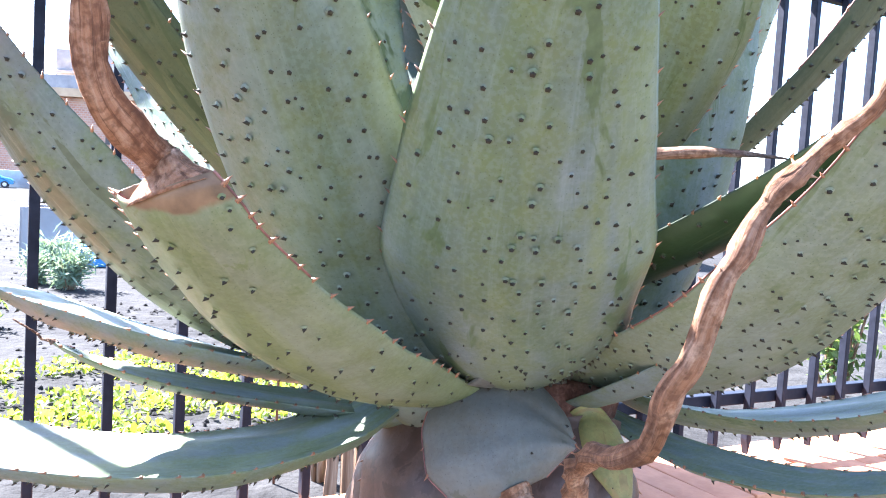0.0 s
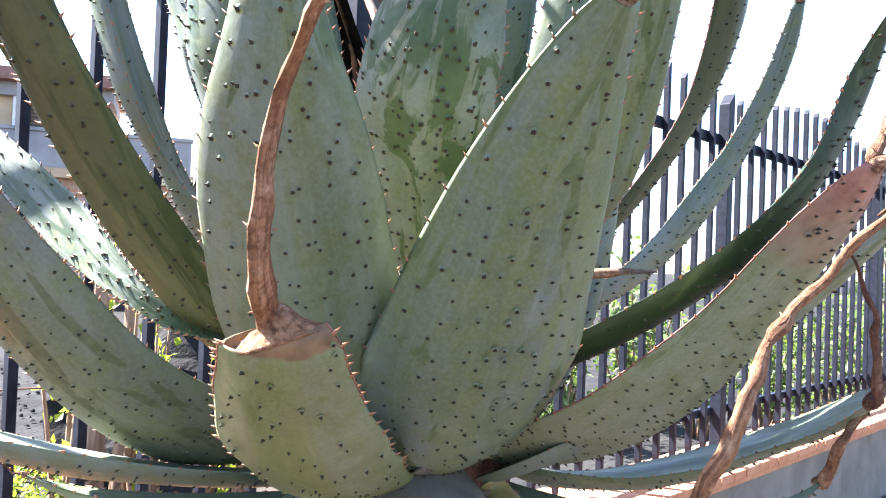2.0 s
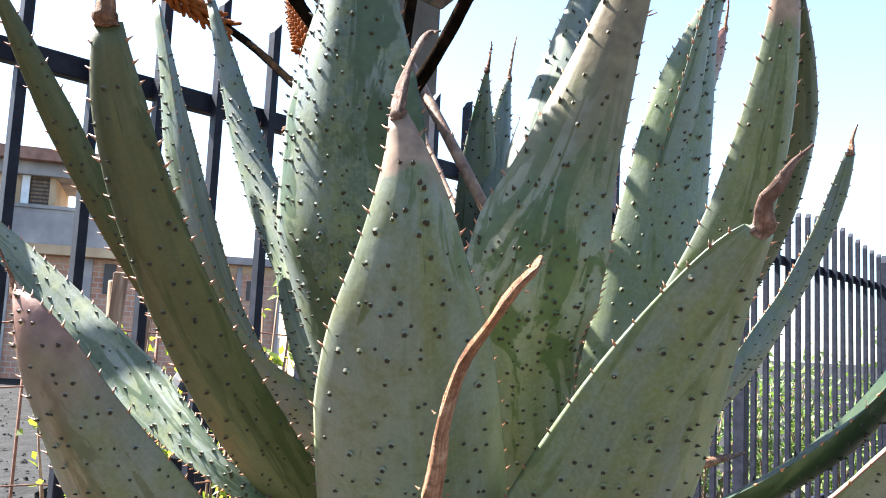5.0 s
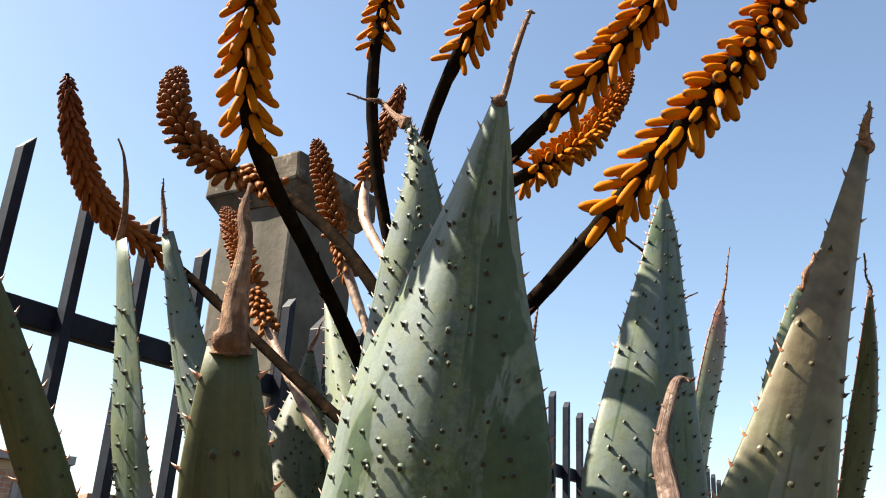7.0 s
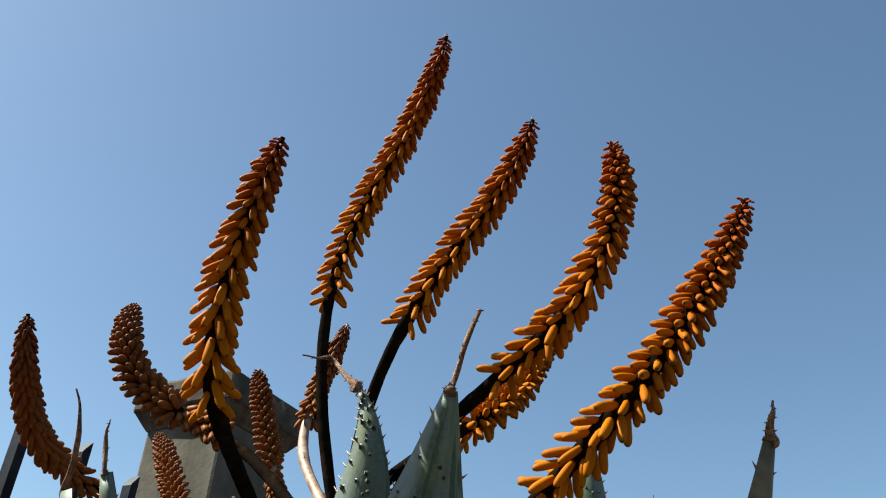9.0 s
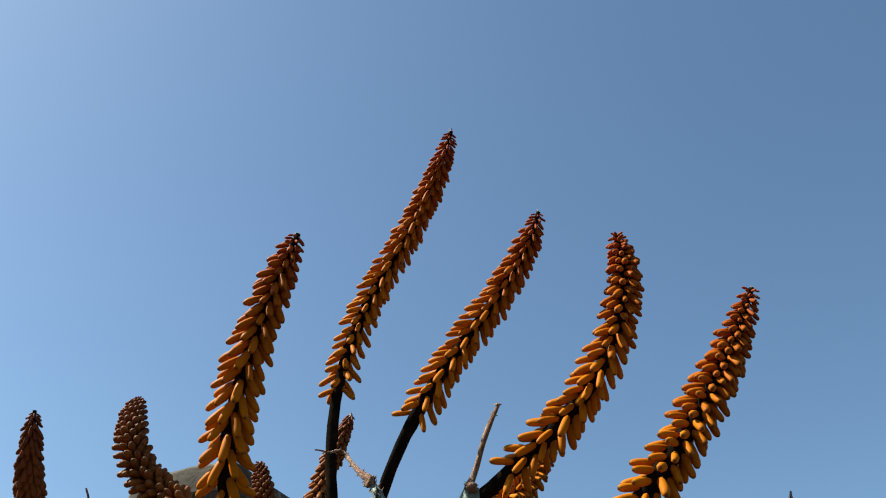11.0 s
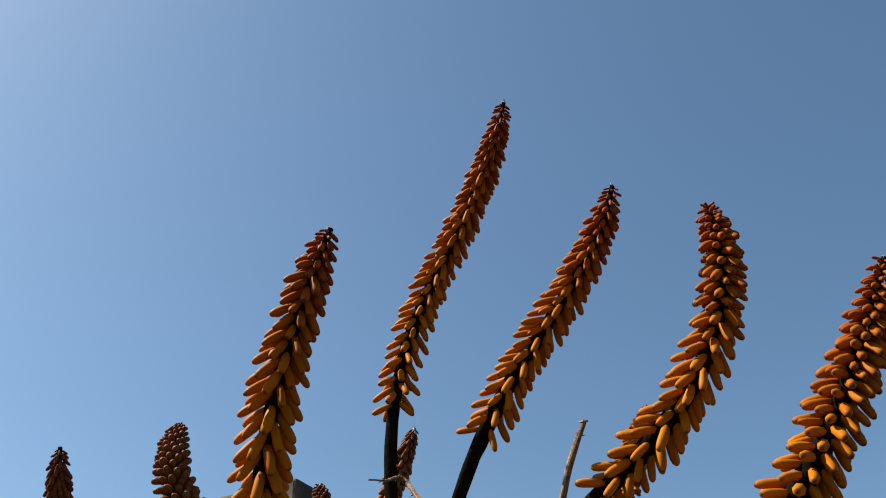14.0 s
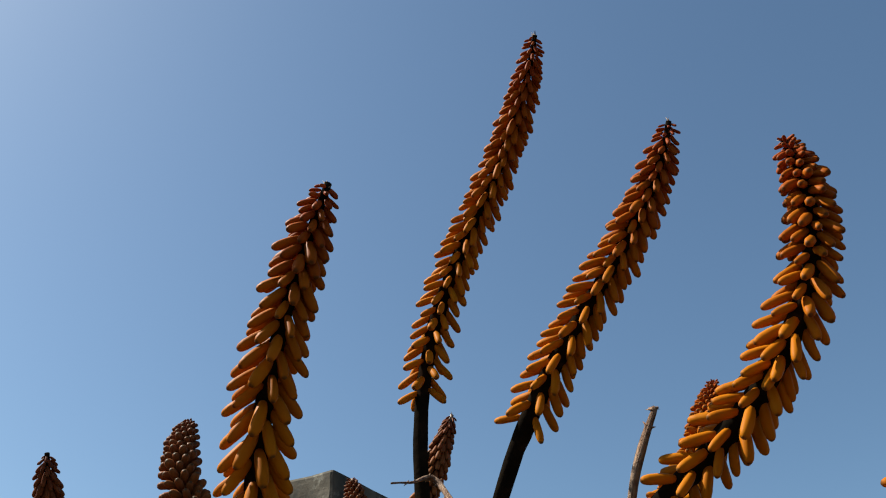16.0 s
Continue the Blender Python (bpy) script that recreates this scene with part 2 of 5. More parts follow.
TERRACOTTA = _m.colour(_m.mix(_m.ramp(_m.random(), [(0.0, 0.0), (1.0, 0.35)]), _c, (0.58, 0.32, 0.19))).bump(_m.noise(60, 5), 0.4, 0.004).m
_m = Mat("garden_soil", 0.95, spec=0.1)
_c = _m.ramp(_m.noise(2.2, 8), [(0.3, (0.008, 0.0078, 0.0076)), (0.5, (0.016, 0.0155, 0.015)), (0.75, (0.032, 0.031, 0.030))])
_c = _m.mix(_m.ramp(_m.noise(0.25, 4), [(0.45, 0.0), (0.62, 0.6)]), _c, (0.026, 0.0255, 0.025))
SOIL = _m.colour(_c).bump(_m.noise(9, 8), 0.9, 0.06).m
_m = Mat("terrace_paving", 0.9, spec=0.2)
PAVING = _m.colour(_m.ramp(_m.noise(6, 7), [(0.3, (0.062, 0.05, 0.04)), (0.7, (0.108, 0.088, 0.072))])).bump(_m.noise(30, 6), 0.5, 0.006).m

# ---- mesh helpers ----


def mesh_of(name, verts, faces, uvs=None, smooth=True):
    me = bpy.data.meshes.new(name)
    me.from_pydata([tuple(v) for v in verts], [], faces)
    if uvs is not None:
        layer = me.uv_layers.new(name="UVMap")
        idx = np.empty(len(me.loops), dtype=np.int32)
        me.loops.foreach_get("vertex_index", idx)
        layer.data.foreach_set("uv", np.asarray(uvs, dtype=np.float32)[idx].ravel())
    if smooth:
        me.polygons.foreach_set("use_smooth", [True] * len(me.polygons))
    me.update()
    return me


def part(name, data, material, parent, label="", kind=""):
    """One mesh object under a thing or a part; data is a mesh or a bmesh."""
    if isinstance(data, bmesh.types.BMesh):
        me = bpy.data.meshes.new(name)
        data.to_mesh(me)
        data.free()
        data = me
    if material and not data.materials:
        data.materials.append(material)
    ob = new(name, data)
    if parent:
        ob.parent = parent
    return tagged(ob, label, kind=kind)


def box_bm(bm, size, m, bevel=0.0):
    made = bmesh.ops.create_cube(bm, size=1.0, matrix=m @ Matrix.Diagonal((*size, 1)))
    if bevel:
        edges = list({e for v in made["verts"] for e in v.link_edges})
        bmesh.ops.bevel(bm, geom=edges, offset=bevel, segments=2, affect="EDGES", profile=0.5)
    return made


def bezier(points, u):
    n = len(points) - 1
    return sum((math.comb(n, i) * u ** i * (1 - u) ** (n - i) * Vector(p) for i, p in enumerate(points)), Vector())


def spline(points, count):
    """Even samples along a Catmull-Rom line through the points."""
    p = [Vector(q) for q in points]
    p = [p[0] * 2 - p[1]] + p + [p[-1] * 2 - p[-2]]
    out = []
    segs = len(p) - 3
    for i in range(count):
        x = i / (count - 1) * segs
        k = min(int(x), segs - 1)
        t = x - k
        a, b, c, d = p[k:k + 4]
        out.append(0.5 * ((2 * b) + (c - a) * t + (2 * a - 5 * b + 4 * c - d) * t * t + (3 * b - a - 3 * c + d) * t ** 3))
    return out


def rand_way(rng, lift=0.0):
    a, z = rng.uniform(0, 6.283), rng.uniform(-1, 1)
    r = math.sqrt(1 - z * z)
    return Vector((r * math.cos(a), r * math.sin(a), z + lift)).normalized()


def lerp_table(table, x):
    for (a, va), (b, vb) in zip(table, table[1:]):
        if x <= b:
            return va + (vb - va) * max(0.0, (x - a)) / (b - a)
    return table[-1][1]


def cone_into(verts, faces, at, way, length, radius, sides=5, bend=None):
    """A small thorn: a cone with a flared foot."""
    way = way.normalized()
    a = way.orthogonal().normalized()
    b = way.cross(a)
    n0 = len(verts)
    for k, (f, r) in enumerate(((-0.15, 1.0), (0.25, 0.55))):
        for i in range(sides):
            w = 2 * math.pi * i / sides
            verts.append(at + way * length * f + (a * math.cos(w) + b * math.sin(w)) * radius * r)
    verts.append(at + way * length + (bend * length if bend else Vector()))
    for i in range(sides):
        j = (i + 1) % sides
        faces.append((n0 + i, n0 + j, n0 + sides + j, n0 + sides + i))
        faces.append((n0 + sides + i, n0 + sides + j, n0 + 2 * sides))


def dome_into(verts, faces, uvs, at, way, radius, height, uv, sides=7):
    """A low swelling under a thorn."""
    a = way.orthogonal().normalized()
    b = way.cross(a)
    n0 = len(verts)
    for f, r in ((-0.25, 1.0), (0.6, 0.55)):
        for i in range(sides):
            w = 2 * math.pi * i / sides
            verts.append(at + way * height * f + (a * math.cos(w) + b * math.sin(w)) * radius * r)
    verts.append(at + way * height)
    for i in range(sides):
        j = (i + 1) % sides
        faces.append((n0 + i, n0 + j, n0 + sides + j, n0 + sides + i))
        faces.append((n0 + sides + i, n0 + sides + j, n0 + 2 * sides))
    uvs += [uv] * (2 * sides + 1)


def tube(points, radii, sides=10, flat=1.0, rough=0.0, seed=0, caps=True, first=None):
    """A tapering tube along points; flat squashes it, rough makes it uneven. Returns vertices, faces and uvs."""
    rng = random.Random(seed)
    verts, faces, uvs = [], [], []
    side = first
    n = len(points)
    for i, p in enumerate(points):
        t = (points[min(i + 1, n - 1)] - points[max(i - 1, 0)]).normalized()
        side = t.orthogonal().normalized() if side is None else (side - t * side.dot(t)).normalized()
        up = t.cross(side)
        for k in range(sides):
            w = 2 * math.pi * k / sides
            r = radii[i] * (1 + rough * (rng.random() - 0.5) * 2)
            verts.append(p + side * math.cos(w) * r + up * math.sin(w) * r * flat)
            uvs.append((k / sides, i / (n - 1)))
    for i in range(n - 1):
        for k in range(sides):
            j = (k + 1) % sides
            faces.append((i * sides + k, i * sides + j, (i + 1) * sides + j, (i + 1) * sides + k))
    if caps:
        faces.append(tuple(range(sides - 1, -1, -1)))
        faces.append(tuple((n - 1) * sides + k for k in range(sides)))
    return verts, faces, uvs


# ---- the aloe ----
AXIS = Vector((0.11, 0.99, 0))
WIDTHS = [(0, .7), (.12, .95), (.32, 1.0), (.52, .9), (.68, .7), (.82, .44), (.92, .22), (1.0, .06)]
aloe = tagged(new("aloe_plant"), "tall grey-green tree aloe with thorny leaves and orange flower spikes", "aloe plant")
aloe.empty_display_size = 0.1
aloe.location = (AXIS.x, AXIS.y, 0)
ALOE_AT = Vector((AXIS.x, AXIS.y, 0))


def aloe_part(name, verts, faces, uvs, material, parent, label="", kind="", smooth=True):
    me = mesh_of(name, [v - ALOE_AT for v in verts], faces, uvs, smooth)
    return part(name, me, material, parent, label, kind)


def between(frames, x):
    """The leaf's section at a fractional ring."""
    k = min(int(x), len(frames) - 2)
    return tuple(p + (q - p) * (x - k) for p, q in zip(frames[k], frames[k + 1]))


_v, _f = [], []
cone_into(_v, _f, Vector(), Vector((0, 0, 1)), 1.0, 0.34, 5, Vector((0.12, 0.1, 0)))
TOOTH_MESH = mesh_of("tooth", _v, _f)


def leaf(ctrl, width, skin, seed, tip=None, table=WIDTHS, face=None, belly=0.47, thick=0.41, plug=0.0, tip_r=None, funnel=0.25, flat=0.7, calm=0.0, gnarl=0.26, spines=1.0, label="", rim=0, thorn=1.0, single=False, inner=0.055, dead=DRY, tip_label="withered brown leaf tip", profile=None):
    """One aloe leaf along a Bezier line: convex back, shallow channel, toothed margins, spines and a withered tip."""
    rng = random.Random(seed)
    rings, across = 48, 14
    mid = bezier(ctrl, 0.65)
    rad = (mid - AXIS).to_2d().to_3d().normalized()
    w0 = Vector((0, 0, 1)).cross(rad)
    verts, faces, uvs, frames = [], [], [], []
    wob = [rng.uniform(-1, 1) for _ in range(6)]
    for i in range(rings):
        u = i / (rings - 1)
        c = bezier(ctrl, u)
        t = (bezier(ctrl, min(u + 0.01, 1.0)) - bezier(ctrl, max(u - 0.01, 0.0))).normalized()
        w = (w0 - t * w0.dot(t)).normalized()
        if face:
            turned = Vector(face) - t * t.dot(Vector(face))
            w = w.lerp(t.cross(turned.normalized()), min(1.0, u * 4)).normalized()
        n = w.cross(t)
        h = width * lerp_table(table, u) / 2
        h *= 1 + 0.02 * math.sin(u * 17 + wob[0] * 3) + 0.015 * math.sin(u * 31 + wob[1] * 5)
        frames.append((u, c, t, w, n, h))
        ring = []
        for k in range(2 * across):
            back = k <= across
            s = math.sin((-0.5 + k / across) * math.pi) if back else math.sin((0.5 - (k - across) / across) * math.pi)
            sag = (1 - s * s) ** 0.82
            off = belly * sag if back else (belly - thick - 0.10 * (1 - s * s)) * (1 - abs(s) ** 2.2)
            if plug and not back:
                close = plug * min(1.0, max(0.0, (u - 0.55) / 0.42))
                off += (-0.42 * sag - off) * close
            dent = 0.02 * math.sin(s * 4 + wob[2] * 6 + u * 9) + 0.012 * math.sin(s * 9 + u * 23 + wob[3] * 6)
            ring.append(c + w * h * s + n * h * (off + dent * sag))
            uvs.append(((s + 1) / 2 * 0.5 + (0.0 if back else 0.5), u))
        verts += ring
    m = 2 * across
    for i in range(rings - 1):
        for k in range(m):
            j = (k + 1) % m
            faces.append((i * m + k, i * m + j, (i + 1) * m + j, (i + 1) * m + k))
    faces.append(tuple(range(m - 1, -1, -1)))
    faces.append(tuple((rings - 1) * m + k for k in range(m)))
    length = sum((frames[i + 1][1] - frames[i][1]).length for i in range(rings - 1))
    # teeth along both margins
    tv, tf, teeth = [], [], []
    for side in (-1, 1):
        d = 0.12
        while d < length * 0.985:
            x = d / length * (rings - 1)
            u, c, t, w, n, h = between(frames, x)
            way, size = w * side + t * 0.55 - n * 0.1, rng.uniform(0.0038, 0.0062) * (1.25 if single else 1.0)
            if single:
                teeth.append((c + w * side * h * 0.995, way, size))
            else:
                cone_into(tv, tf, c + w * side * h * 0.99, way, size, size * 0.36, 5, t * 0.4)
            d += rng.uniform(0.016, 0.029)
    # spines over the back and, fewer, in the channel
    sv, sf = [], []
    for back, pitch in ((True, 0.019), (False, inner)):
        d = 0.07
        while d < length * 0.95:
            x = d / length * (rings - 1)
            u, c, t, w, n, h = between(frames, x)
            cols = max(2, int(2 * h / (pitch * 1.05)))
            for k in range(cols):
                if rng.random() > 0.9 * spines:
                    continue
                s = -0.9 + 1.8 * (k + rng.random()) / cols
                sag = (1 - s * s) ** 0.82
                off = belly * sag if back else (belly - thick - 0.10 * (1 - s * s)) * (1 - abs(s) ** 2.2)
                slope = n * (1 if back else -1) + w * (s * belly * 1.7 if back else 0)
                foot = c + w * h * s + n * h * off + t * rng.uniform(-0.009, 0.009)
                slope.normalize()
                big = thorn * rng.uniform(0.75, 1.25)
                dome_into(verts, faces, uvs, foot, slope, 0.0028 * big, 0.0012 * big, ((s + 1) / 4 + (0.0 if back else 0.5), u))
                cone_into(sv, sf, foot + slope * 0.0010 * big, slope + t * 0.45, 0.0036 * big, 0.0019 * big, 5, t * 0.2)
            d += pitch * rng.uniform(0.75, 1.1)
    me = mesh_of("leaf", [q - ALOE_AT for q in verts], faces, uvs)
    me.materials.append(LEAF[skin])
    body = part("leaf", me, None, aloe, label)
    for at, way, size in teeth:
        ob = part("tooth", TOOTH_MESH, TOOTH, body)
        ob.matrix_local = Matrix.Translation(at - ALOE_AT) @ way.to_track_quat("Z", "Y").to_matrix().to_4x4() @ Matrix.Diagonal((size, size, size, 1))
    if tv:
        aloe_part("tooth_row", tv, tf, None, TOOTH, body, "reddish-brown marginal teeth", "stuff")
    aloe_part("spine_cover", sv, sf, None, SPINE, body, "short dark spines", "stuff")
    if rim:
        for side in (-1, 1):
            edge = [c + w * side * h for u, c, t, w, n, h in frames[rim:]]
            v, f, uv = tube(edge, [0.0008] * len(edge), 6)
            aloe_part("margin", v, f, uv, MARGIN, body, "thin reddish leaf margin")
    if tip:
        u, c, t, w, n, h = frames[-1]
        back = frames[-2]
        mid_h = (belly - thick * 0.62) * (1 - plug) + (belly - 0.42) / 2 * plug
        reach = sum((Vector(q) - Vector(p)).length for p, q in zip(tip, tip[1:])) + 0.05
        ribs, steps = 14, (44 if reach < 0.4 else 120)
        line = spline([c - t * 0.003 + n * h * mid_h, c + n * h * mid_h + t * h * 0.3] + [Vector(p) for p in tip], steps)
        for i in range(2, steps):
            along, loose = i / steps * reach, min(1.0, max(0.0, i / steps - calm) * 4)
            line[i] = line[i] + Vector([noise.noise(Vector((along * 38, seed + 3 * k, k))) for k in range(3)]) * 0.0045 * loose
        r0 = tip_r or max(h * 1.0, 0.004)
        radii = []
        for i in range(steps):
            x = i / (steps - 1)
            knot = 0.10 * math.sin(i / steps * reach * 150 + seed) + 0.22 * noise.noise(Vector((i / steps * reach * 45, seed, 0)))
            if profile:
                radii.append(max(0.0012, r0 * lerp_table(profile, i / (steps - 1)) * (1 + knot * min(1, max(0.0, x - calm) * 4))))
                continue
            radii.append(max(0.0012, r0 * (funnel * math.exp(-x * 9.0) + (1 - funnel) * (1 - x) ** 0.7 + 0.04) * (1 + knot * min(1, max(0.0, x - calm) * 4))))
        v, f, uv = tube(line, radii, ribs, flat, 0.0, seed, first=back[3].copy())
        for i in range(1, steps):
            for k in range(ribs):
                q = v[i * ribs + k]
                along = i / steps * reach
                fold = noise.noise(Vector((k * 1.7, along * 28, seed))) + noise.noise(Vector((k * 2.3, along * 90, seed + 5))) * 0.9
                v[i * ribs + k] = q + (q - line[i]) * gnarl * fold * min(1.0, max(0.0, i / steps - calm) * 3 + 0.15)
        for i in range(3, steps - 1, 4):
            way = (line[i + 1] - line[i]).normalized()
            for sgn in (-1, 1):
                a = (w * sgn - way * (w * sgn).dot(way)).normalized()
                n0 = len(v)
                tooth = rng.uniform(0.0022, 0.0038)
                if rng.random() < 0.7:
                    cone_into(v, f, line[i] + a * radii[i] * 0.9, a + way * 0.5, tooth, tooth * 0.4, 4)
                uv += [(0.5, i / (steps - 1))] * (len(v) - n0)
        aloe_part("dead_tip", v, f, uv, dead, body, tip_label)
    return body


ROUND = [(0, .6), (.12, .9), (.3, 1.0), (.5, .97), (.7, .82), (.85, .58), (.95, .36), (1.0, .24)]

# leaves that lean towards the terrace
leaf([(0.118, 0.951, 1.052), (0.126, 0.875, 1.031), (0.032, 0.816, 0.93), (0.058, 0.541, 1.39), (0.08, 0.46, 1.449)], 0.260, "grey", 4, [(0.072, 0.444, 1.467), (0.08, 0.431, 1.488), (0.098, 0.424, 1.509)], label="broad pale grey-green leaf leaning outwards with dark spines", table=[(0, 0.67), (0.12, 0.74), (0.25, 0.68), (0.42, 0.82), (0.58, 0.86), (0.7, 0.74), (0.82, 0.49), (0.92, 0.27), (1.0, 0.12)], thorn=1.15, face=(0.015, -0.786, -0.618), belly=0.38, tip_r=.0105, gnarl=.2, flat=.5, dead=DRY_PALE, profile=[(0, 1.1), (.3, .85), (.6, .55), (1, .08)])
leaf([(0.091, 0.897, 0.987), (-0.106, 0.832, 0.979), (-0.151, 0.489, 1.175), (-0.158, 0.492, 1.192)], 0.116, "collared", 1, [(-0.166, 0.49, 1.208), (-0.18, 0.433, 1.248), (-0.177, 0.408, 1.329), (-0.158, 0.355, 1.389), (-0.14, 0.377, 1.403)], [(0, 0.27), (0.15, 0.72), (0.35, 1.29), (0.5, 1.28), (0.65, 1.07), (0.8, 0.86), (0.92, 0.73), (1.0, 0.60)], tip_r=.0345, calm=.2, plug=1.0, dead=DRY_RED, rim=33, spines=.55, profile=[(0, 1.0), (.03, .95), (.07, .80), (.12, .6), (.2, .42), (.32, .34), (.45, .31), (.6, .24), (.8, .17), (.93, .11), (1, .04)], label="thick drooping leaf ending in a reddish-brown collar", face=(-0.228, -0.773, -0.592), funnel=.9, flat=.47, gnarl=.3, single=True, belly=0.41)
leaf([(0.077, 0.949, 1.001), (0.058, 0.961, 0.779), (-0.203, 0.655, 1.364), (-0.131, 0.546, 1.363), (-0.176, 0.572, 1.532)], 0.180, "tanned", 2, [(-0.167, 0.587, 1.569), (-0.149, 0.59, 1.607), (-0.139, 0.586, 1.611)], label="upright pale green leaf tapering to a withered tip", table=[(0, 0.70), (0.25, 0.84), (0.5, 1.00), (0.62, 0.91), (0.75, 0.63), (0.86, 0.40), (0.95, 0.19), (1.0, 0.08)], face=(-0.304, -0.948, 0.093), belly=0.51, tip_r=0.0078, funnel=.12, thorn=1.15, dead=DRY_PALE)
leaf([(0.134, 0.934, 1.042), (-0.037, 0.627, 1.546), (-0.036, 0.73, 1.237), (0.104, 0.605, 1.852)], 0.139, "stained", 3, [(0.088, 0.587, 1.868), (0.103, 0.593, 1.888)], label="grey-green leaf with dark green runs where the bloom is gone", face=(-0.387, -0.919, 0.069), table=[(0, 0.55), (0.12, 0.63), (0.3, 0.74), (0.5, 1.00), (0.65, 0.93), (0.78, 0.64), (0.88, 0.37), (0.95, 0.21), (1.0, 0.09)], thorn=1.15, belly=0.43, tip_r=.008, profile=[(0, 1), (.5, .5), (1, .1)])
leaf([(0.166, 0.888, 1.033), (0.232, 0.809, 1.257), (0.204, 0.812, 1.619), (0.316, 0.827, 1.818)], 0.184, "grey", 5, [(0.315, 0.817, 1.837), (0.361, 0.833, 1.875), (0.367, 0.818, 1.885)], label="grey-green spotted leaf with red margin near its tip", thorn=1.15, belly=0.44, table=[(0, 0.69), (0.12, 0.91), (0.32, 0.91), (0.52, 0.75), (0.68, 0.60), (0.82, 0.41), (0.92, 0.24), (1.0, 0.11)], face=(-0.027, -0.999, 0.029))
leaf([(0.058, 0.923, 1.022), (-0.174, 0.948, 1.362), (-0.131, 0.888, 1.579), (-0.182, 0.737, 1.857)], 0.213, "rubbed", 6, [(-0.165, 0.759, 1.878), (-0.171, 0.716, 1.93), (-0.16, 0.722, 1.942)], label="tall upright blue-green leaf with rows of spines", face=(-0.769, -0.627, -0.127), belly=0.66, thorn=1.15, table=[(0, 0.58), (0.12, 0.65), (0.32, 0.70), (0.52, 1.09), (0.68, 0.90), (0.82, 0.54), (0.92, 0.26), (1.0, 0.06)])
leaf([(0.078, 1.106, 1.05), (-0.134, 1.143, 1.385), (-0.09, 1.043, 1.694), (-0.146, 0.867, 1.869), (-0.15, 0.968, 1.949)], 0.099, "glaucous", 7, [(-0.138, 1.057, 2.018), (-0.203, 1.007, 1.985)], label="upright grey-green leaf with a bent withered tip", face=(-0.794, -0.601, 0.09), tip_r=0.008, funnel=.12, thorn=1.15, belly=0.47, table=[(0, 0.70), (0.12, 0.95), (0.32, 1.04), (0.52, 0.98), (0.68, 0.84), (0.82, 0.37), (0.92, 0.13), (1.0, 0.06)])
leaf([(0.198, 0.973, 1.031), (0.016, 0.842, 1.43), (0.203, 0.936, 1.771), (0.195, 0.921, 1.941)], 0.161, "glaucous", 8, [(0.199, 0.917, 1.958), (0.209, 0.911, 1.977)], label="upright blue-green spotted leaf lit from one side", face=(-0.337, -0.94, 0.057), belly=0.42, thorn=1.15, table=[(0, 0.71), (0.12, 0.93), (0.32, 0.95), (0.52, 0.85), (0.68, 0.59), (0.82, 0.36), (0.92, 0.21), (1.0, 0.06)])
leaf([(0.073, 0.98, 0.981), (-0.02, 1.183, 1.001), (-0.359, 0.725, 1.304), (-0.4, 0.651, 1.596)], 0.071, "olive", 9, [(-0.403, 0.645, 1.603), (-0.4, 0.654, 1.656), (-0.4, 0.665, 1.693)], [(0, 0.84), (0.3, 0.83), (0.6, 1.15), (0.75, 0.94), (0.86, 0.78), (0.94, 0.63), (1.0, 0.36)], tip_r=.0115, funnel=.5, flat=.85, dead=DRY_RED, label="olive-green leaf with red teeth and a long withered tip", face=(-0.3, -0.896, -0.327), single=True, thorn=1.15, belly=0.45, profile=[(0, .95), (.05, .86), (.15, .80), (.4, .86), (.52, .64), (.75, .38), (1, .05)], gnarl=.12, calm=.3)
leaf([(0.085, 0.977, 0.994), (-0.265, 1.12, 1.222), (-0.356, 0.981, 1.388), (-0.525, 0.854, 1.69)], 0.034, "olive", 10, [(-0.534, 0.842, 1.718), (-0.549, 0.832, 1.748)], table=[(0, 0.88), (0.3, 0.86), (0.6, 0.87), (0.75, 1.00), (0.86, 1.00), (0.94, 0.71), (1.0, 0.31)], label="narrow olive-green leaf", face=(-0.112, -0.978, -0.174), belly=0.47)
leaf([(0.141, 1.023, 1.081), (-0.239, 1.39, 1.282), (-0.251, 1.196, 1.401), (-0.373, 1.202, 1.823)], 0.236, "glaucous", 11, [(-0.389, 1.166, 1.875), (-0.41, 1.16, 1.926)], label="narrow blue-green leaf with a thin dry tip", face=(-0.975, 0.153, 0.16), tip_r=0.0065, funnel=.12, thorn=1.15, belly=0.52, table=[(0, 0.64), (0.12, 0.81), (0.32, 0.68), (0.52, 0.43), (0.68, 0.64), (0.82, 0.55), (0.92, 0.33), (1.0, 0.17)])
leaf([(0.096, 0.964, 1.021), (-0.188, 1.092, 1.451), (-0.15, 1.336, 1.437), (-0.296, 1.369, 1.905)], 0.152, "glaucous", 12, [(-0.312, 1.362, 1.955), (-0.325, 1.312, 1.958)], label="narrow blue-green leaf channelled on its sunny side", face=(-0.773, -0.496, 0.395), tip_r=0.0065, funnel=.12, thorn=1.15, belly=0.59, table=[(0, 0.76), (0.12, 1.15), (0.32, 0.97), (0.52, 0.39), (0.68, 0.44), (0.82, 0.39), (0.92, 0.28), (1.0, 0.13)])
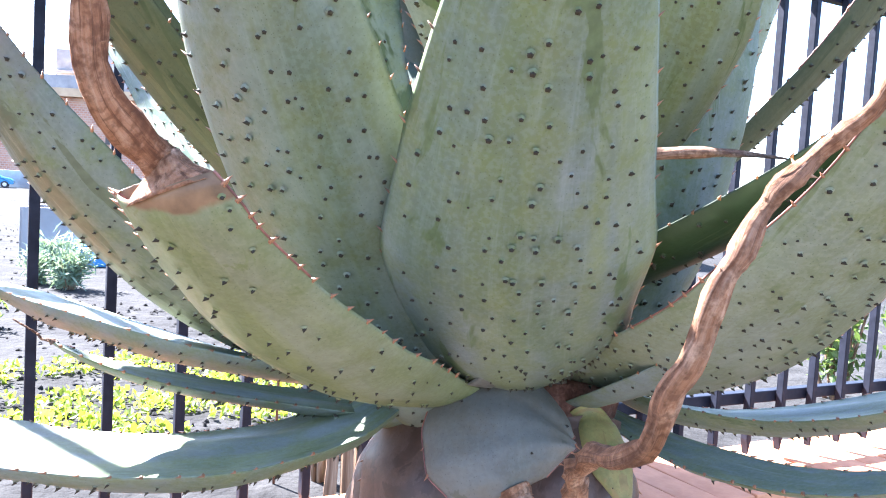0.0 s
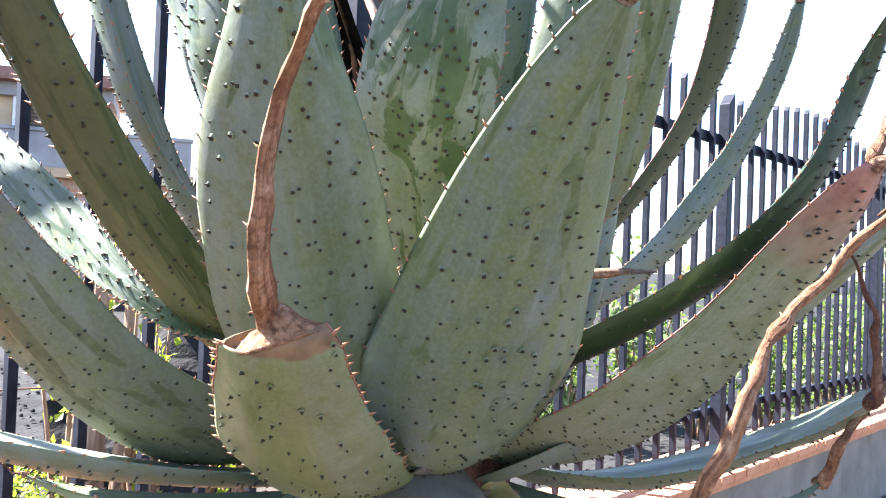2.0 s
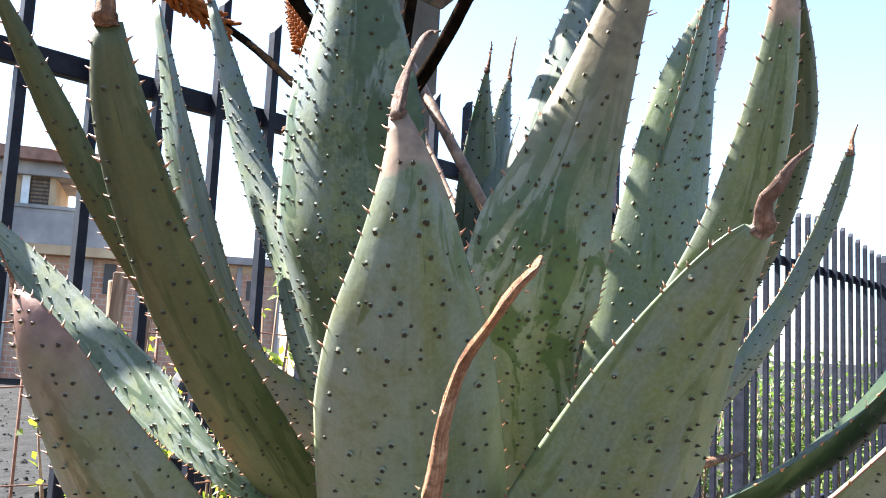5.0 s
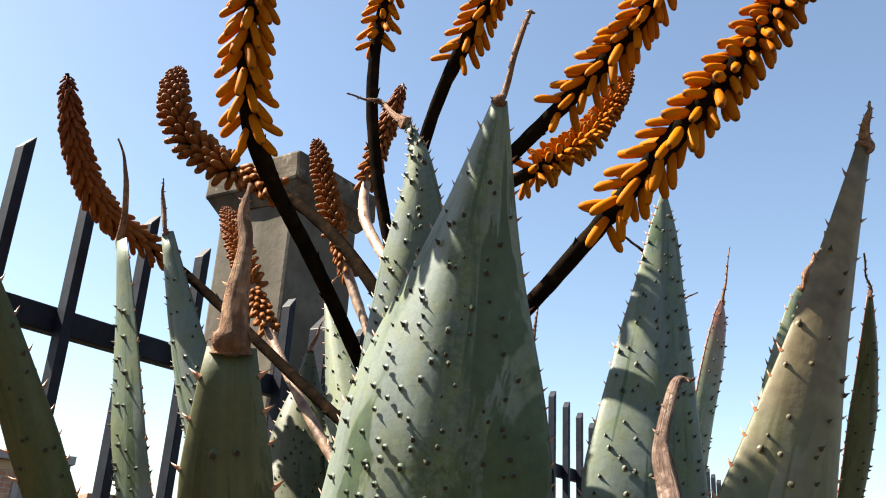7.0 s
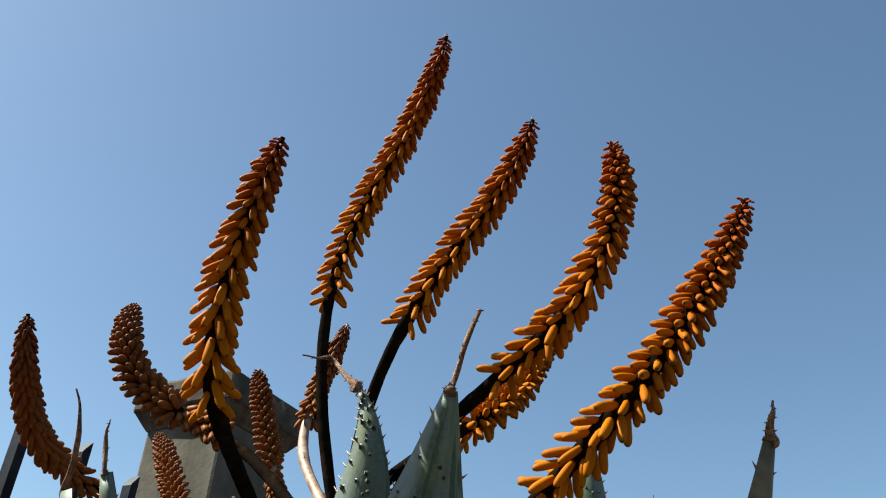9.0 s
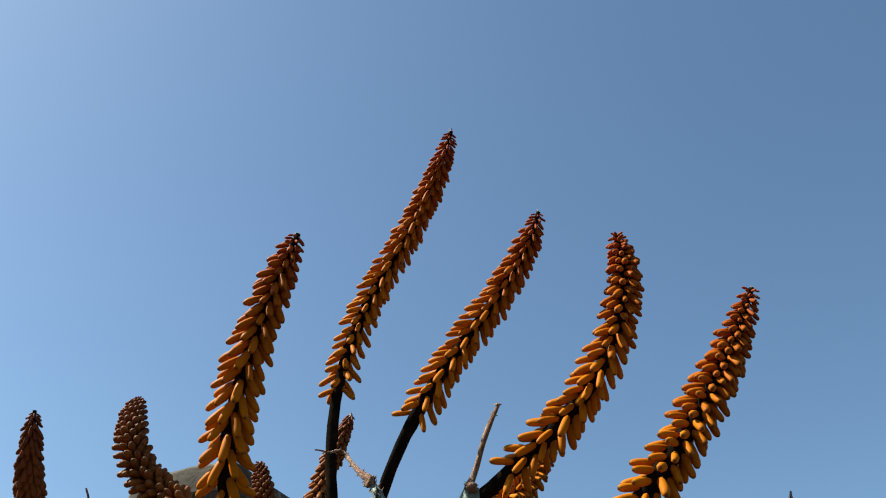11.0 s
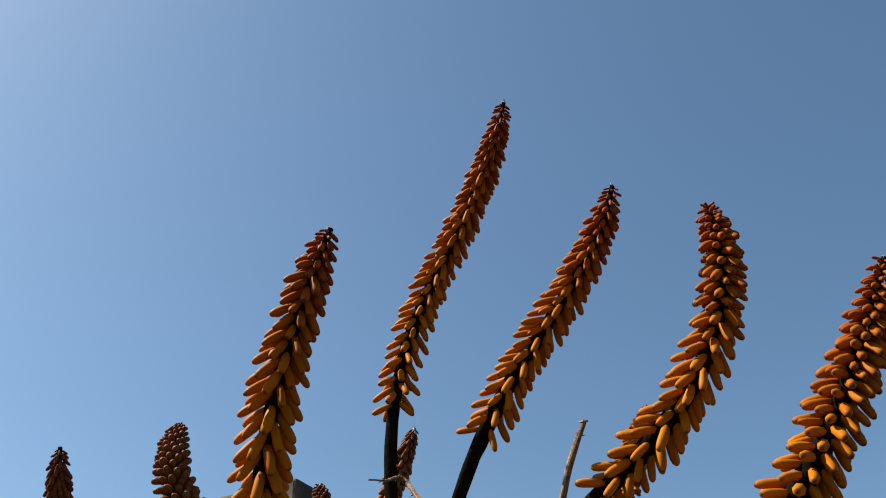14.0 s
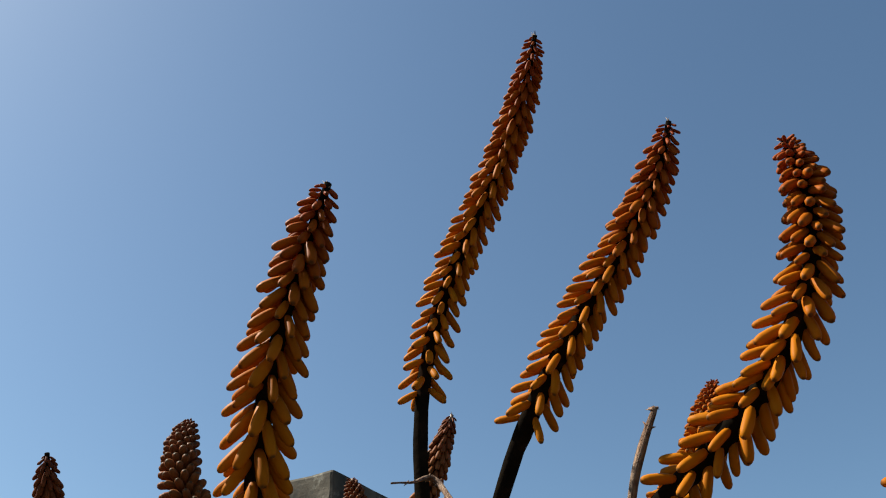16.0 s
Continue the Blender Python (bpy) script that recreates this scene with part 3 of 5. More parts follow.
leaf([(0.14, 1.047, 1.104), (0.194, 0.81, 1.198), (0.231, 0.614, 1.469), (0.204, 0.571, 1.742)], 0.090, "tanned", 13, [(0.201, 0.569, 1.749), (0.199, 0.568, 1.76)], table=[(0, 0.52), (0.12, 0.63), (0.3, 0.68), (0.5, 1.18), (0.7, 0.80), (0.85, 0.52), (0.94, 0.34), (1.0, 0.18)], label="olive-tinged leaf curving inwards with toothed margins", face=(-0.238, -0.959, -0.154), tip_r=0.006, funnel=.12, belly=0.47)
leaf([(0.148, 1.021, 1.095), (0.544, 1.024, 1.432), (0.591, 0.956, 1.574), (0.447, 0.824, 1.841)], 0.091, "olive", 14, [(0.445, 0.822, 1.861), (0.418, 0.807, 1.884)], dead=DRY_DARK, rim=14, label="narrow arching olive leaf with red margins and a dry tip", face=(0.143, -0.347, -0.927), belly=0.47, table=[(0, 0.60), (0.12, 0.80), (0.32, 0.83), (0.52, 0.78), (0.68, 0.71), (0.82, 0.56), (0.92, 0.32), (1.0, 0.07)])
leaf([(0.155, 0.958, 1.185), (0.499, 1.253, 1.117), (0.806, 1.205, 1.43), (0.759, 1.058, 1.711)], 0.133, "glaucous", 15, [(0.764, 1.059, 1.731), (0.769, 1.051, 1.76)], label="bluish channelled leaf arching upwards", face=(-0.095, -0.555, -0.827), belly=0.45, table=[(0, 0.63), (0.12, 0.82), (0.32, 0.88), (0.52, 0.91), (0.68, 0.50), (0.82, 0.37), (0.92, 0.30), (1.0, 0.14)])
leaf([(0.099, 0.953, 1.077), (0.315, 0.526, 1.246), (0.463, 0.716, 1.347), (0.44, 0.558, 1.517)], 0.114, "deep_shade", 16, [(0.439, 0.56, 1.542), (0.442, 0.555, 1.576)], label="green leaf with coarse marginal teeth, coloured dark for deep shade", table=[(0, 1.06), (0.3, 0.94), (0.55, 0.97), (0.75, 0.80), (0.88, 0.51), (0.95, 0.30), (1.0, 0.11)], belly=0.45, face=(0.357, -0.405, -0.842))
leaf([(0.134, 0.967, 1.007), (0.324, 0.794, 0.992), (0.316, 0.549, 1.275), (0.345, 0.483, 1.345)], 0.178, "blushed", 17, [(0.345, 0.484, 1.353), (0.35, 0.474, 1.384), (0.359, 0.463, 1.43), (0.374, 0.452, 1.46)], label="pale green spotted leaf flushed pink at the tip", tip_r=.0095, funnel=.12, face=(0.24, -0.885, -0.399), rim=16, table=[(0, 0.37), (0.12, 0.75), (0.3, 1.15), (0.5, 1.04), (0.7, 0.72), (0.85, 0.54), (0.94, 0.34), (1.0, 0.15)], single=True, belly=0.27)
leaf([(0.158, 0.932, 0.972), (0.318, 0.67, 1.115), (0.44, 0.593, 1.271), (0.549, 0.501, 1.45)], 0.095, "grey", 18, [(0.562, 0.493, 1.469), (0.582, 0.483, 1.499)], label="narrow pale green leaf seen from its edge", table=[(0, 0.60), (0.12, 0.89), (0.3, 0.97), (0.5, 0.88), (0.7, 0.80), (0.85, 0.54), (0.94, 0.28), (1.0, 0.10)], belly=0.47, face=(0.452, -0.472, -0.757))
leaf([(0.195, 0.989, 0.997), (0.372, 0.969, 0.897), (0.57, 0.737, 1.091), (0.475, 0.607, 1.122)], 0.109, "grey", 19, [(0.467, 0.592, 1.131), (0.445, 0.576, 1.19), (0.431, 0.569, 1.225), (0.402, 0.573, 1.275)], label="low spreading leaf with a curled brown tip", dead=DRY_DARK, tip_r=.0125, table=[(0, 0.49), (0.12, 0.73), (0.3, 0.84), (0.5, 0.95), (0.7, 0.72), (0.85, 0.65), (0.94, 0.38), (1.0, 0.13)], funnel=.45, inner=9.0, belly=0.51, face=(0.565, -0.482, -0.67))
leaf([(.105, .93, 1.0), (.07, .86, .985), (.06, .815, .955), (.085, .79, .915)], 0.155, "mauve", 20, [(0.105, 0.754, 0.894), (0.114, 0.69, 0.922), (0.113, 0.621, 0.974), (0.102, 0.543, 1.029), (0.107, 0.409, 1.079), (0.12, 0.366, 1.153), (0.141, 0.366, 1.202), (0.175, 0.36, 1.242), (0.208, 0.319, 1.303), (0.245, 0.381, 1.292)], [(0, .6), (.25, .95), (.5, 1.0), (.8, .95), (.92, .78), (1.0, .45)], tip_r=.0175, funnel=.35, flat=.8, spines=.06, gnarl=.4, dead=DRY_RED, rim=8, label="lowest leaf bent down with a thick twisted dead end", tip_label="long twisted reddish-brown dead leaf end", face=(0, -1, .5))
leaf([(-0.005, 1.005, 1.035), (-0.225, 1.011, 0.969), (-0.351, 0.786, 1.136), (-0.436, 0.703, 1.361), (-0.466, 0.785, 1.377)], 0.136, "rosy", 21, [(-0.472, 0.787, 1.397), (-0.482, 0.787, 1.417)], label="broad pale spreading leaf with reddish teeth", face=(-0.321, -0.871, -0.373), belly=0.43, table=[(0, 0.64), (0.12, 0.93), (0.32, 1.05), (0.52, 0.92), (0.68, 0.66), (0.82, 0.42), (0.92, 0.23), (1.0, 0.06)])
leaf([(-0.133, 0.933, 1.141), (-0.343, 0.87, 1.206), (-0.221, 1.05, 1.218), (-0.844, 1.531, 1.692)], 0.065, "rubbed", 22, [(-0.851, 1.541, 1.713), (-0.861, 1.551, 1.733)], label="spreading blue-green leaf with a shallow spiny channel", face=(0.5, 0.846, -0.186), inner=.021, belly=0.47, table=[(0, 0.37), (0.12, 0.42), (0.32, 0.49), (0.52, 1.04), (0.68, 0.84), (0.82, 0.65), (0.92, 0.37), (1.0, 0.06)])
leaf([(0.073, 1., 1.015), (-0.12, 0.942, 0.917), (-0.483, 0.906, 1.097), (-0.59, 1.071, 1.047)], 0.122, "grey", 23, [(-0.598, 1.073, 1.05), (-0.628, 1.073, 1.07)], label="low horizontal leaf with a sunlit upper face", inner=9.0, belly=0.46, table=[(0, 0.58), (0.12, 0.67), (0.32, 0.69), (0.52, 1.03), (0.68, 1.00), (0.82, 0.57), (0.92, 0.24), (1.0, 0.06)], face=(-0.032, -0.179, -0.983))
leaf([(-0.041, 0.897, 0.98), (-0.172, 0.771, 0.903), (-0.378, 0.734, 0.944), (-0.553, 0.76, 0.976)], 0.137, "grey", 24, [(-0.563, 0.76, 0.981), (-0.593, 0.77, 0.996)], [(0, 0.52), (0.12, 0.82), (0.3, 0.96), (0.5, 0.96), (0.7, 0.90), (0.85, 0.61), (0.95, 0.36), (1.0, 0.24)], label="lowest horizontal leaf with a sunlit upper face", inner=9.0, belly=0.47, face=(0.046, 0.012, -0.999))
leaf([(0.094, 0.959, 0.932), (-0.059, 0.936, 0.967), (-0.246, 0.821, 0.975), (-0.347, 0.756, 1.043)], 0.093, "grey", 25, [(-0.355, 0.754, 1.047), (-0.375, 0.747, 1.062)], label="thin horizontal leaf below the others", inner=9.0, belly=0.48, table=[(0, 0.71), (0.12, 0.96), (0.32, 0.95), (0.52, 0.69), (0.68, 0.66), (0.82, 0.52), (0.92, 0.29), (1.0, 0.06)], face=(-0.14, -0.017, -0.99))
leaf([(0.198, 0.961, 0.96), (0.286, 0.834, 0.927), (0.359, 0.646, 0.963), (0.468, 0.667, 1.021)], 0.063, "grey", 26, [(0.47, 0.656, 1.037), (0.466, 0.639, 1.068), (0.495, 0.638, 1.103), (0.516, 0.638, 1.125), (0.539, 0.638, 1.14), (0.576, 0.638, 1.148), (0.611, 0.628, 1.15)], tip_r=.010, dead=DRY_RED, label="low leaf spreading over the coping with a brown dead end", inner=9.0, belly=0.48, table=[(0, 0.54), (0.12, 0.77), (0.32, 0.91), (0.52, 0.93), (0.68, 0.81), (0.82, 0.45), (0.92, 0.21), (1.0, 0.06)], face=(0.172, 0.122, -0.978))
leaf([(0.27, 1.016, 1.048), (0.318, 1.154, 1.33), (0.489, 1.105, 1.794), (0.589, 1.174, 1.941)], 0.094, "blushed", 27, [(0.579, 1.154, 1.975), (0.576, 1.138, 2.029)], label="narrow reddish-tipped leaf behind the others", tip_r=0.006, dead=DRY_RED, rim=20, funnel=.12, belly=0.49, table=[(0, 0.69), (0.12, 0.91), (0.32, 0.90), (0.52, 0.78), (0.68, 0.62), (0.82, 0.55), (0.92, 0.41), (1.0, 0.09)], face=(0.279, -0.954, 0.113))
leaf([(0.167, 1.118, 1.1), (0.087, 1.04, 1.35), (0.101, 1.059, 1.628), (0.151, 1.125, 1.768)], 0.088, "glaucous", 28, [(0.153, 1.126, 1.795), (0.161, 1.128, 1.838)], label="small young leaf at the heart of the rosette", face=(0.399, -0.911, 0.103), tip_r=0.005, funnel=.12, belly=0.44, table=[(0, 0.67), (0.12, 0.88), (0.32, 0.80), (0.52, 0.59), (0.68, 0.60), (0.82, 0.49), (0.92, 0.28), (1.0, 0.08)])
leaf([(.157, 1.161, 1.1), (.115, 1.132, 1.353), (.085, 1.091, 1.59), (.078, 1.035, 1.745)], 0.1, "glaucous", 29, [(.08, 1.03, 1.765), (.078, 1.027, 1.787)], label="small young leaf at the heart of the rosette", dead=DRY_DARK, face=(0, -1, 0), tip_r=0.005, funnel=.12)
leaf([(0.002, 1.119, 1.05), (0.063, 1.291, 1.333), (0.015, 1.335, 1.611), (0.007, 1.51, 1.902)], 0.134, "grey", 30, [(0.012, 1.505, 1.932), (0.027, 1.49, 1.952)], label="grey-green leaf at the back of the rosette", face=(-0.757, -0.646, 0.097), belly=0.47, table=[(0, 0.70), (0.12, 0.95), (0.32, 1.00), (0.52, 0.90), (0.68, 0.75), (0.82, 0.45), (0.92, 0.23), (1.0, 0.06)])
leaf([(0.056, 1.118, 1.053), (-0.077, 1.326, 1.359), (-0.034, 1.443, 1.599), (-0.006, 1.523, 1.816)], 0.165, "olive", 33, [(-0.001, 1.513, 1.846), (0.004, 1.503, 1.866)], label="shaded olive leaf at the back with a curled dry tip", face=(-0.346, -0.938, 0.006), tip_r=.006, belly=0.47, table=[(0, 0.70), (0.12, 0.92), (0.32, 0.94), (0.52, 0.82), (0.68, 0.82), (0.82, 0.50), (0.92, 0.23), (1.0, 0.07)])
leaf([(0.051, 1.12, 1.05), (-0.071, 1.39, 1.367), (-0.076, 1.529, 1.571), (-0.114, 1.718, 1.789)], 0.094, "deep_shade", 34, [(-0.094, 1.718, 1.809), (-0.034, 1.718, 1.849)], label="dark shaded leaf at the back with a reddish tip", face=(-0.321, -0.947, -0.012), tip_r=.006, belly=0.47, table=[(0, 0.70), (0.12, 0.95), (0.32, 1.00), (0.52, 0.91), (0.68, 0.72), (0.82, 0.45), (0.92, 0.22), (1.0, 0.06)])
leaf([(.18, 1.02, 1.05), (.24, .86, 1.4), (.25, .79, 1.7), (.255, .75, 1.81)], .09, "glaucous", 31, [(.255, .745, 1.83), (.245, .74, 1.85)], label="purplish toothed leaf with a bent dry tip")

leaf([(.16, .91, .965), (.18, .87, .955), (.19, .84, .93), (.20, .82, .90)], .05, "yellowed", 32, None, ROUND, spines=.1, face=(.1, -1, .2), label="short yellowing leaf stub under the rosette")
v, f, uv = tube(spline([(.14, .70, 1.237), (.20, .69, 1.243), (.26, .72, 1.246), (.304, .752, 1.246)], 14), [.008 * (1 - i / 15) for i in range(14)], 7, .6, .2, 8)
aloe_part("dead_leaf", v, f, uv, DRY, aloe, "pale dry shrivelled leaf end")

v, f, uv = tube(spline([(.172, .978, 1.905), (.186, .972, 1.893), (.200, .965, 1.882), (.225, .962, 1.868)], 12), [.0012 + .0028 * i / 11 for i in range(12)], 6, .8, .25, 9)
aloe_part("dead_leaf", v, f, uv, DRY_DARK, aloe, "short blackened dry leaf end")
v, f, uv = tube(spline([(.335, 1.0, 1.863), (.315, 1.0, 1.853), (.297, 1.0, 1.842), (.26, .99, 1.83)], 12), [.0010 + .0018 * i / 11 for i in range(12)], 6, .8, .25, 11)
aloe_part("dead_leaf", v, f, uv, DRY, aloe, "thin tan dry leaf end")

leaf([(.19, .95, 1.05), (.13, .89, 1.035), (.08, .84, 1.025), (.04, .80, 1.02)], .085, "mauve", 45, None, ROUND, spines=0, inner=9.0, face=(.1, -.6, -.8), label="smooth mauve leaf base at the heart of the rosette")

# brown bases of fallen leaves round the trunk
leaf([(.06, .94, .975), (.02, .88, .94), (-.02, .85, .86), (-.03, .86, .74)], .17, "withered", 41, None, ROUND, spines=0, face=(-.5, -1, .3), label="withered brown leaf base hanging against the trunk")
leaf([(.14, .93, .96), (.15, .86, .92), (.17, .83, .84), (.19, .85, .72)], .15, "withered", 42, None, ROUND, spines=0, face=(.3, -1, .3), label="withered brown leaf base hanging against the trunk")
leaf([(.10, .93, .93), (.09, .87, .88), (.08, .85, .80), (.08, .87, .68)], .16, "withered", 43, None, ROUND, spines=0, face=(0, -1, .3), label="withered brown leaf base hanging against the trunk")
leaf([(.03, .99, .95), (-.04, .97, .90), (-.08, .96, .82), (-.08, .97, .70)], .15, "withered", 44, None, ROUND, spines=0, face=(-1, -.3, .3), label="withered brown leaf base hanging against the trunk")

# trunk under the rosette, clad in dead leaf bases
v, f, uv = tube([Vector((.11, .99, z)) for z in np.linspace(-0.02, 1.0, 24)], [.075 + .03 * z + .012 * math.sin(z * 40) for z in np.linspace(0, 1.0, 24)], 20, 1.0, 0.12, 3)
aloe_part("trunk", v, f, uv, DRY_DARK, aloe, "short trunk clad in brown dead leaf bases")


def floret_mesh(length, radius):
    """A closed tubular bud lying along +z, slightly curved, foot at the origin."""
    prof = [(0, .40), (.07, .72), (.25, .93), (.5, 1.0), (.75, .97), (.9, .78), (.97, .5), (1.0, .2)]
    pts = [Vector((0.05 * length * math.sin(z * 2.4), 0, z * length)) for z, _ in prof]
    return tube(pts, [r * radius for _, r in prof], 7)


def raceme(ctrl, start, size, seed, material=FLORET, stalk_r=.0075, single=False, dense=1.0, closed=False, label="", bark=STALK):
    """A flower spike: a dark stalk from the heart of the rosette and buds round its upper end from the share start on."""
    rng = random.Random(seed)
    pts = [bezier(ctrl, i / 59) for i in range(60)]
    foot = [Vector((.085, 1.03, 1.05)), (Vector((.085, 1.03, 1.05)) + pts[0]) / 2 + Vector((0, .02, 0))]
    line = foot + pts
    radii = [.012, .010] + [max(.0022, stalk_r * (1.05 + .15 * min(1, max(0, i / 59 - start + .05) * 8) if i < 34 else 1.2 - 0.85 * ((i - 34) / 25) ** 2)) for i in range(60)]
    v, f, uv = tube(line, radii, 9, 1.0, 0.05, seed)
    # scale-like bracts on the bare stalk
    for i in range(8, int(2 + 60 * start), 4):
        way = (line[i + 1] - line[i]).normalized()
        a = Matrix.Rotation(rng.uniform(0, 6.28), 3, way) @ way.orthogonal().normalized()
        n0 = len(v)
        cone_into(v, f, line[i] + a * radii[i] * .8, a * .6 + way, .009, .0035, 5)
        uv += [(0, 0)] * (len(v) - n0)
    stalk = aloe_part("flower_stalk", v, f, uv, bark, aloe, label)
    cum = [0.0]
    for a, b in zip(pts, pts[1:]):
        cum.append(cum[-1] + (b - a).length)
    total = cum[-1]
    d, turn = total * start, rng.uniform(0, 6.28)
    base_mesh = {}
    jv, jf, juv = [], [], []
    while d < total * 0.998:
        x = (d - total * start) / (total * (1 - start))
        k = max(j for j in range(60) if cum[j] <= d)
        k = min(k, 58)
        p = pts[k].lerp(pts[k + 1], (d - cum[k]) / max(1e-6, cum[k + 1] - cum[k]))
        axis = (pts[k + 1] - pts[k]).normalized()
        grow = lerp_table([(0, 1.0), (.35, .98), (.6, .9), (.8, .78), (.93, .54), (1, .22)], x)
        a = Matrix.Rotation(turn, 3, axis) @ axis.orthogonal().normalized()
        droop = lerp_table([(0, .7), (.15, .86), (.8, .95), (.93, .75), (1, .1)], x)
        way = (a - axis * droop + Vector((0, 0, -.12)) + Vector((rng.uniform(-.16, .16), rng.uniform(-.16, .16), rng.uniform(-.16, .16)))).normalized()
        if material is FLORET_BROWN:
            way = (way - axis * .45).normalized()
        if closed:
            way = (a * .8 + axis * .25).normalized() if x > .25 else way
        ln = size * 1.08 * grow * rng.uniform(.88, 1.1)
        tint = min(1.0, max(0.0, lerp_table([(0, .0), (.4, .15), (.75, .55), (1, 1.0)], x) + rng.uniform(-.14, .14)))
        fv, ff, fuv = floret_mesh(ln, ln * (1.45 if closed else 1.0) * rng.uniform(.135, .158) * (1.15 if x > .7 else 1))
        q = way.to_track_quat("Z", "Y").to_matrix().to_4x4()
        m = Matrix.Translation(p + a * .006 * min(1.0, grow + .2)) @ q @ Matrix.Rotation(rng.uniform(-.6, .6), 4, "Z")
        cu = [(tint, u2[1]) for u2 in fuv]
        if single:
            ob = aloe_part("floret", [m @ c for c in fv], ff, cu, material, stalk)
        else:
            n0 = len(jv)
            jv += [m @ c for c in fv]
            jf += [tuple(n0 + i for i in t) for t in ff]
            juv += cu
        turn += 2.39996
        d += lerp_table([(0, .0060), (.12, .0034), (.3, .0027), (.7, .0018), (1, .0010)], x) / dense * (size / .03)
    # dry pale bracts at the very tip
    bv, bf = [], []
    for _ in range(9):
        way = (axis * rng.uniform(.5, 1.4) + rand_way(rng) * .8).normalized()
        cone_into(bv, bf, pts[59] - axis * rng.uniform(.0, .014), way, rng.uniform(.004, .007), .0016, 4, rand_way(rng) * .3)
    aloe_part("tip_bract", bv, bf, None, BRACT, stalk, "tuft of dry pale bracts", "stuff")
    if jv:
        aloe_part("floret_cover", jv, jf, juv, material, stalk, "tubular orange florets", "stuff")
    return stalk


SPIKE = "arching flower spike with drooping orange tubular florets"
BUD = "arching flower spike with closed bronze buds"
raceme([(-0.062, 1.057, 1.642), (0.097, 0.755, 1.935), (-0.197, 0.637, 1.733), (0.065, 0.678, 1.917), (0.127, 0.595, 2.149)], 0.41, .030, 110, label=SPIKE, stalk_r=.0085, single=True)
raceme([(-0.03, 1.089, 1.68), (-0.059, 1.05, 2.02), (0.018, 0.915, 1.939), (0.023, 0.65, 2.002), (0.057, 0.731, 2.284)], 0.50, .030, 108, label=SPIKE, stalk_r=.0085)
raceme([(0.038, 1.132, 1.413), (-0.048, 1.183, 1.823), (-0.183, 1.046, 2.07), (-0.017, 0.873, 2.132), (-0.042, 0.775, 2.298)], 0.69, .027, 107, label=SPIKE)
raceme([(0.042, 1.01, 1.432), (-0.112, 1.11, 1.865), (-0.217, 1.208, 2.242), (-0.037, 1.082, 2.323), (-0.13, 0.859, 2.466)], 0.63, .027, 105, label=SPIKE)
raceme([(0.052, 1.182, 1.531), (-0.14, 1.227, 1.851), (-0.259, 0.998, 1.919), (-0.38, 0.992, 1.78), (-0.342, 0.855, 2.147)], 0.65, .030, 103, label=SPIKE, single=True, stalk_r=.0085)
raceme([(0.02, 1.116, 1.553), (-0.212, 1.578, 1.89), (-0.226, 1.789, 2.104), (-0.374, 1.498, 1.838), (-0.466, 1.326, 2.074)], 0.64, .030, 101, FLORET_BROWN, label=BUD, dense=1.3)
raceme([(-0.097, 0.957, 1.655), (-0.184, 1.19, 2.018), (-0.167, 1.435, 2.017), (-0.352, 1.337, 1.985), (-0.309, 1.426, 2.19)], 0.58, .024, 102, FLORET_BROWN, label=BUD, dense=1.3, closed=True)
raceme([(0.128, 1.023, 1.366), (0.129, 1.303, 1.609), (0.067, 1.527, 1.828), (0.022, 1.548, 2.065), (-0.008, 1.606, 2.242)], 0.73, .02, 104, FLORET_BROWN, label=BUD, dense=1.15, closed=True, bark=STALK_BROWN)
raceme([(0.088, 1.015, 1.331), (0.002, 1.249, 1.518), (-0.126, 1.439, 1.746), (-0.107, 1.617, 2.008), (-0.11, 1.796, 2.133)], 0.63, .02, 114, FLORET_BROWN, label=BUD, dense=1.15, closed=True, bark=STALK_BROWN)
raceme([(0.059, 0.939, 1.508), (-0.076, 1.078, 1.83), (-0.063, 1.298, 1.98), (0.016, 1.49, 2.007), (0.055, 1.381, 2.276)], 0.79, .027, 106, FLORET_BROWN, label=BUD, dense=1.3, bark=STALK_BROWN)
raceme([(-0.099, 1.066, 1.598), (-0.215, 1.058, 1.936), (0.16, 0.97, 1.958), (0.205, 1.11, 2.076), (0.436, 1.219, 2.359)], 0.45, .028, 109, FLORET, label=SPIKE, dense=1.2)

# ---- fence ----
FENCE_AT, FENCE_A, PITCH = Vector((-.484, 1.608, 0)), .493, .131
FU = Vector((math.cos(FENCE_A), math.sin(FENCE_A), 0))
FN = Vector((-math.sin(FENCE_A), math.cos(FENCE_A), 0))
FENCE_M = Matrix.Translation(FENCE_AT) @ Matrix.Rotation(FENCE_A, 4, "Z")
fence = tagged(new("fence"), "dark blue-black painted steel bar fence on a low wall", "fence")
fence.matrix_world = FENCE_M


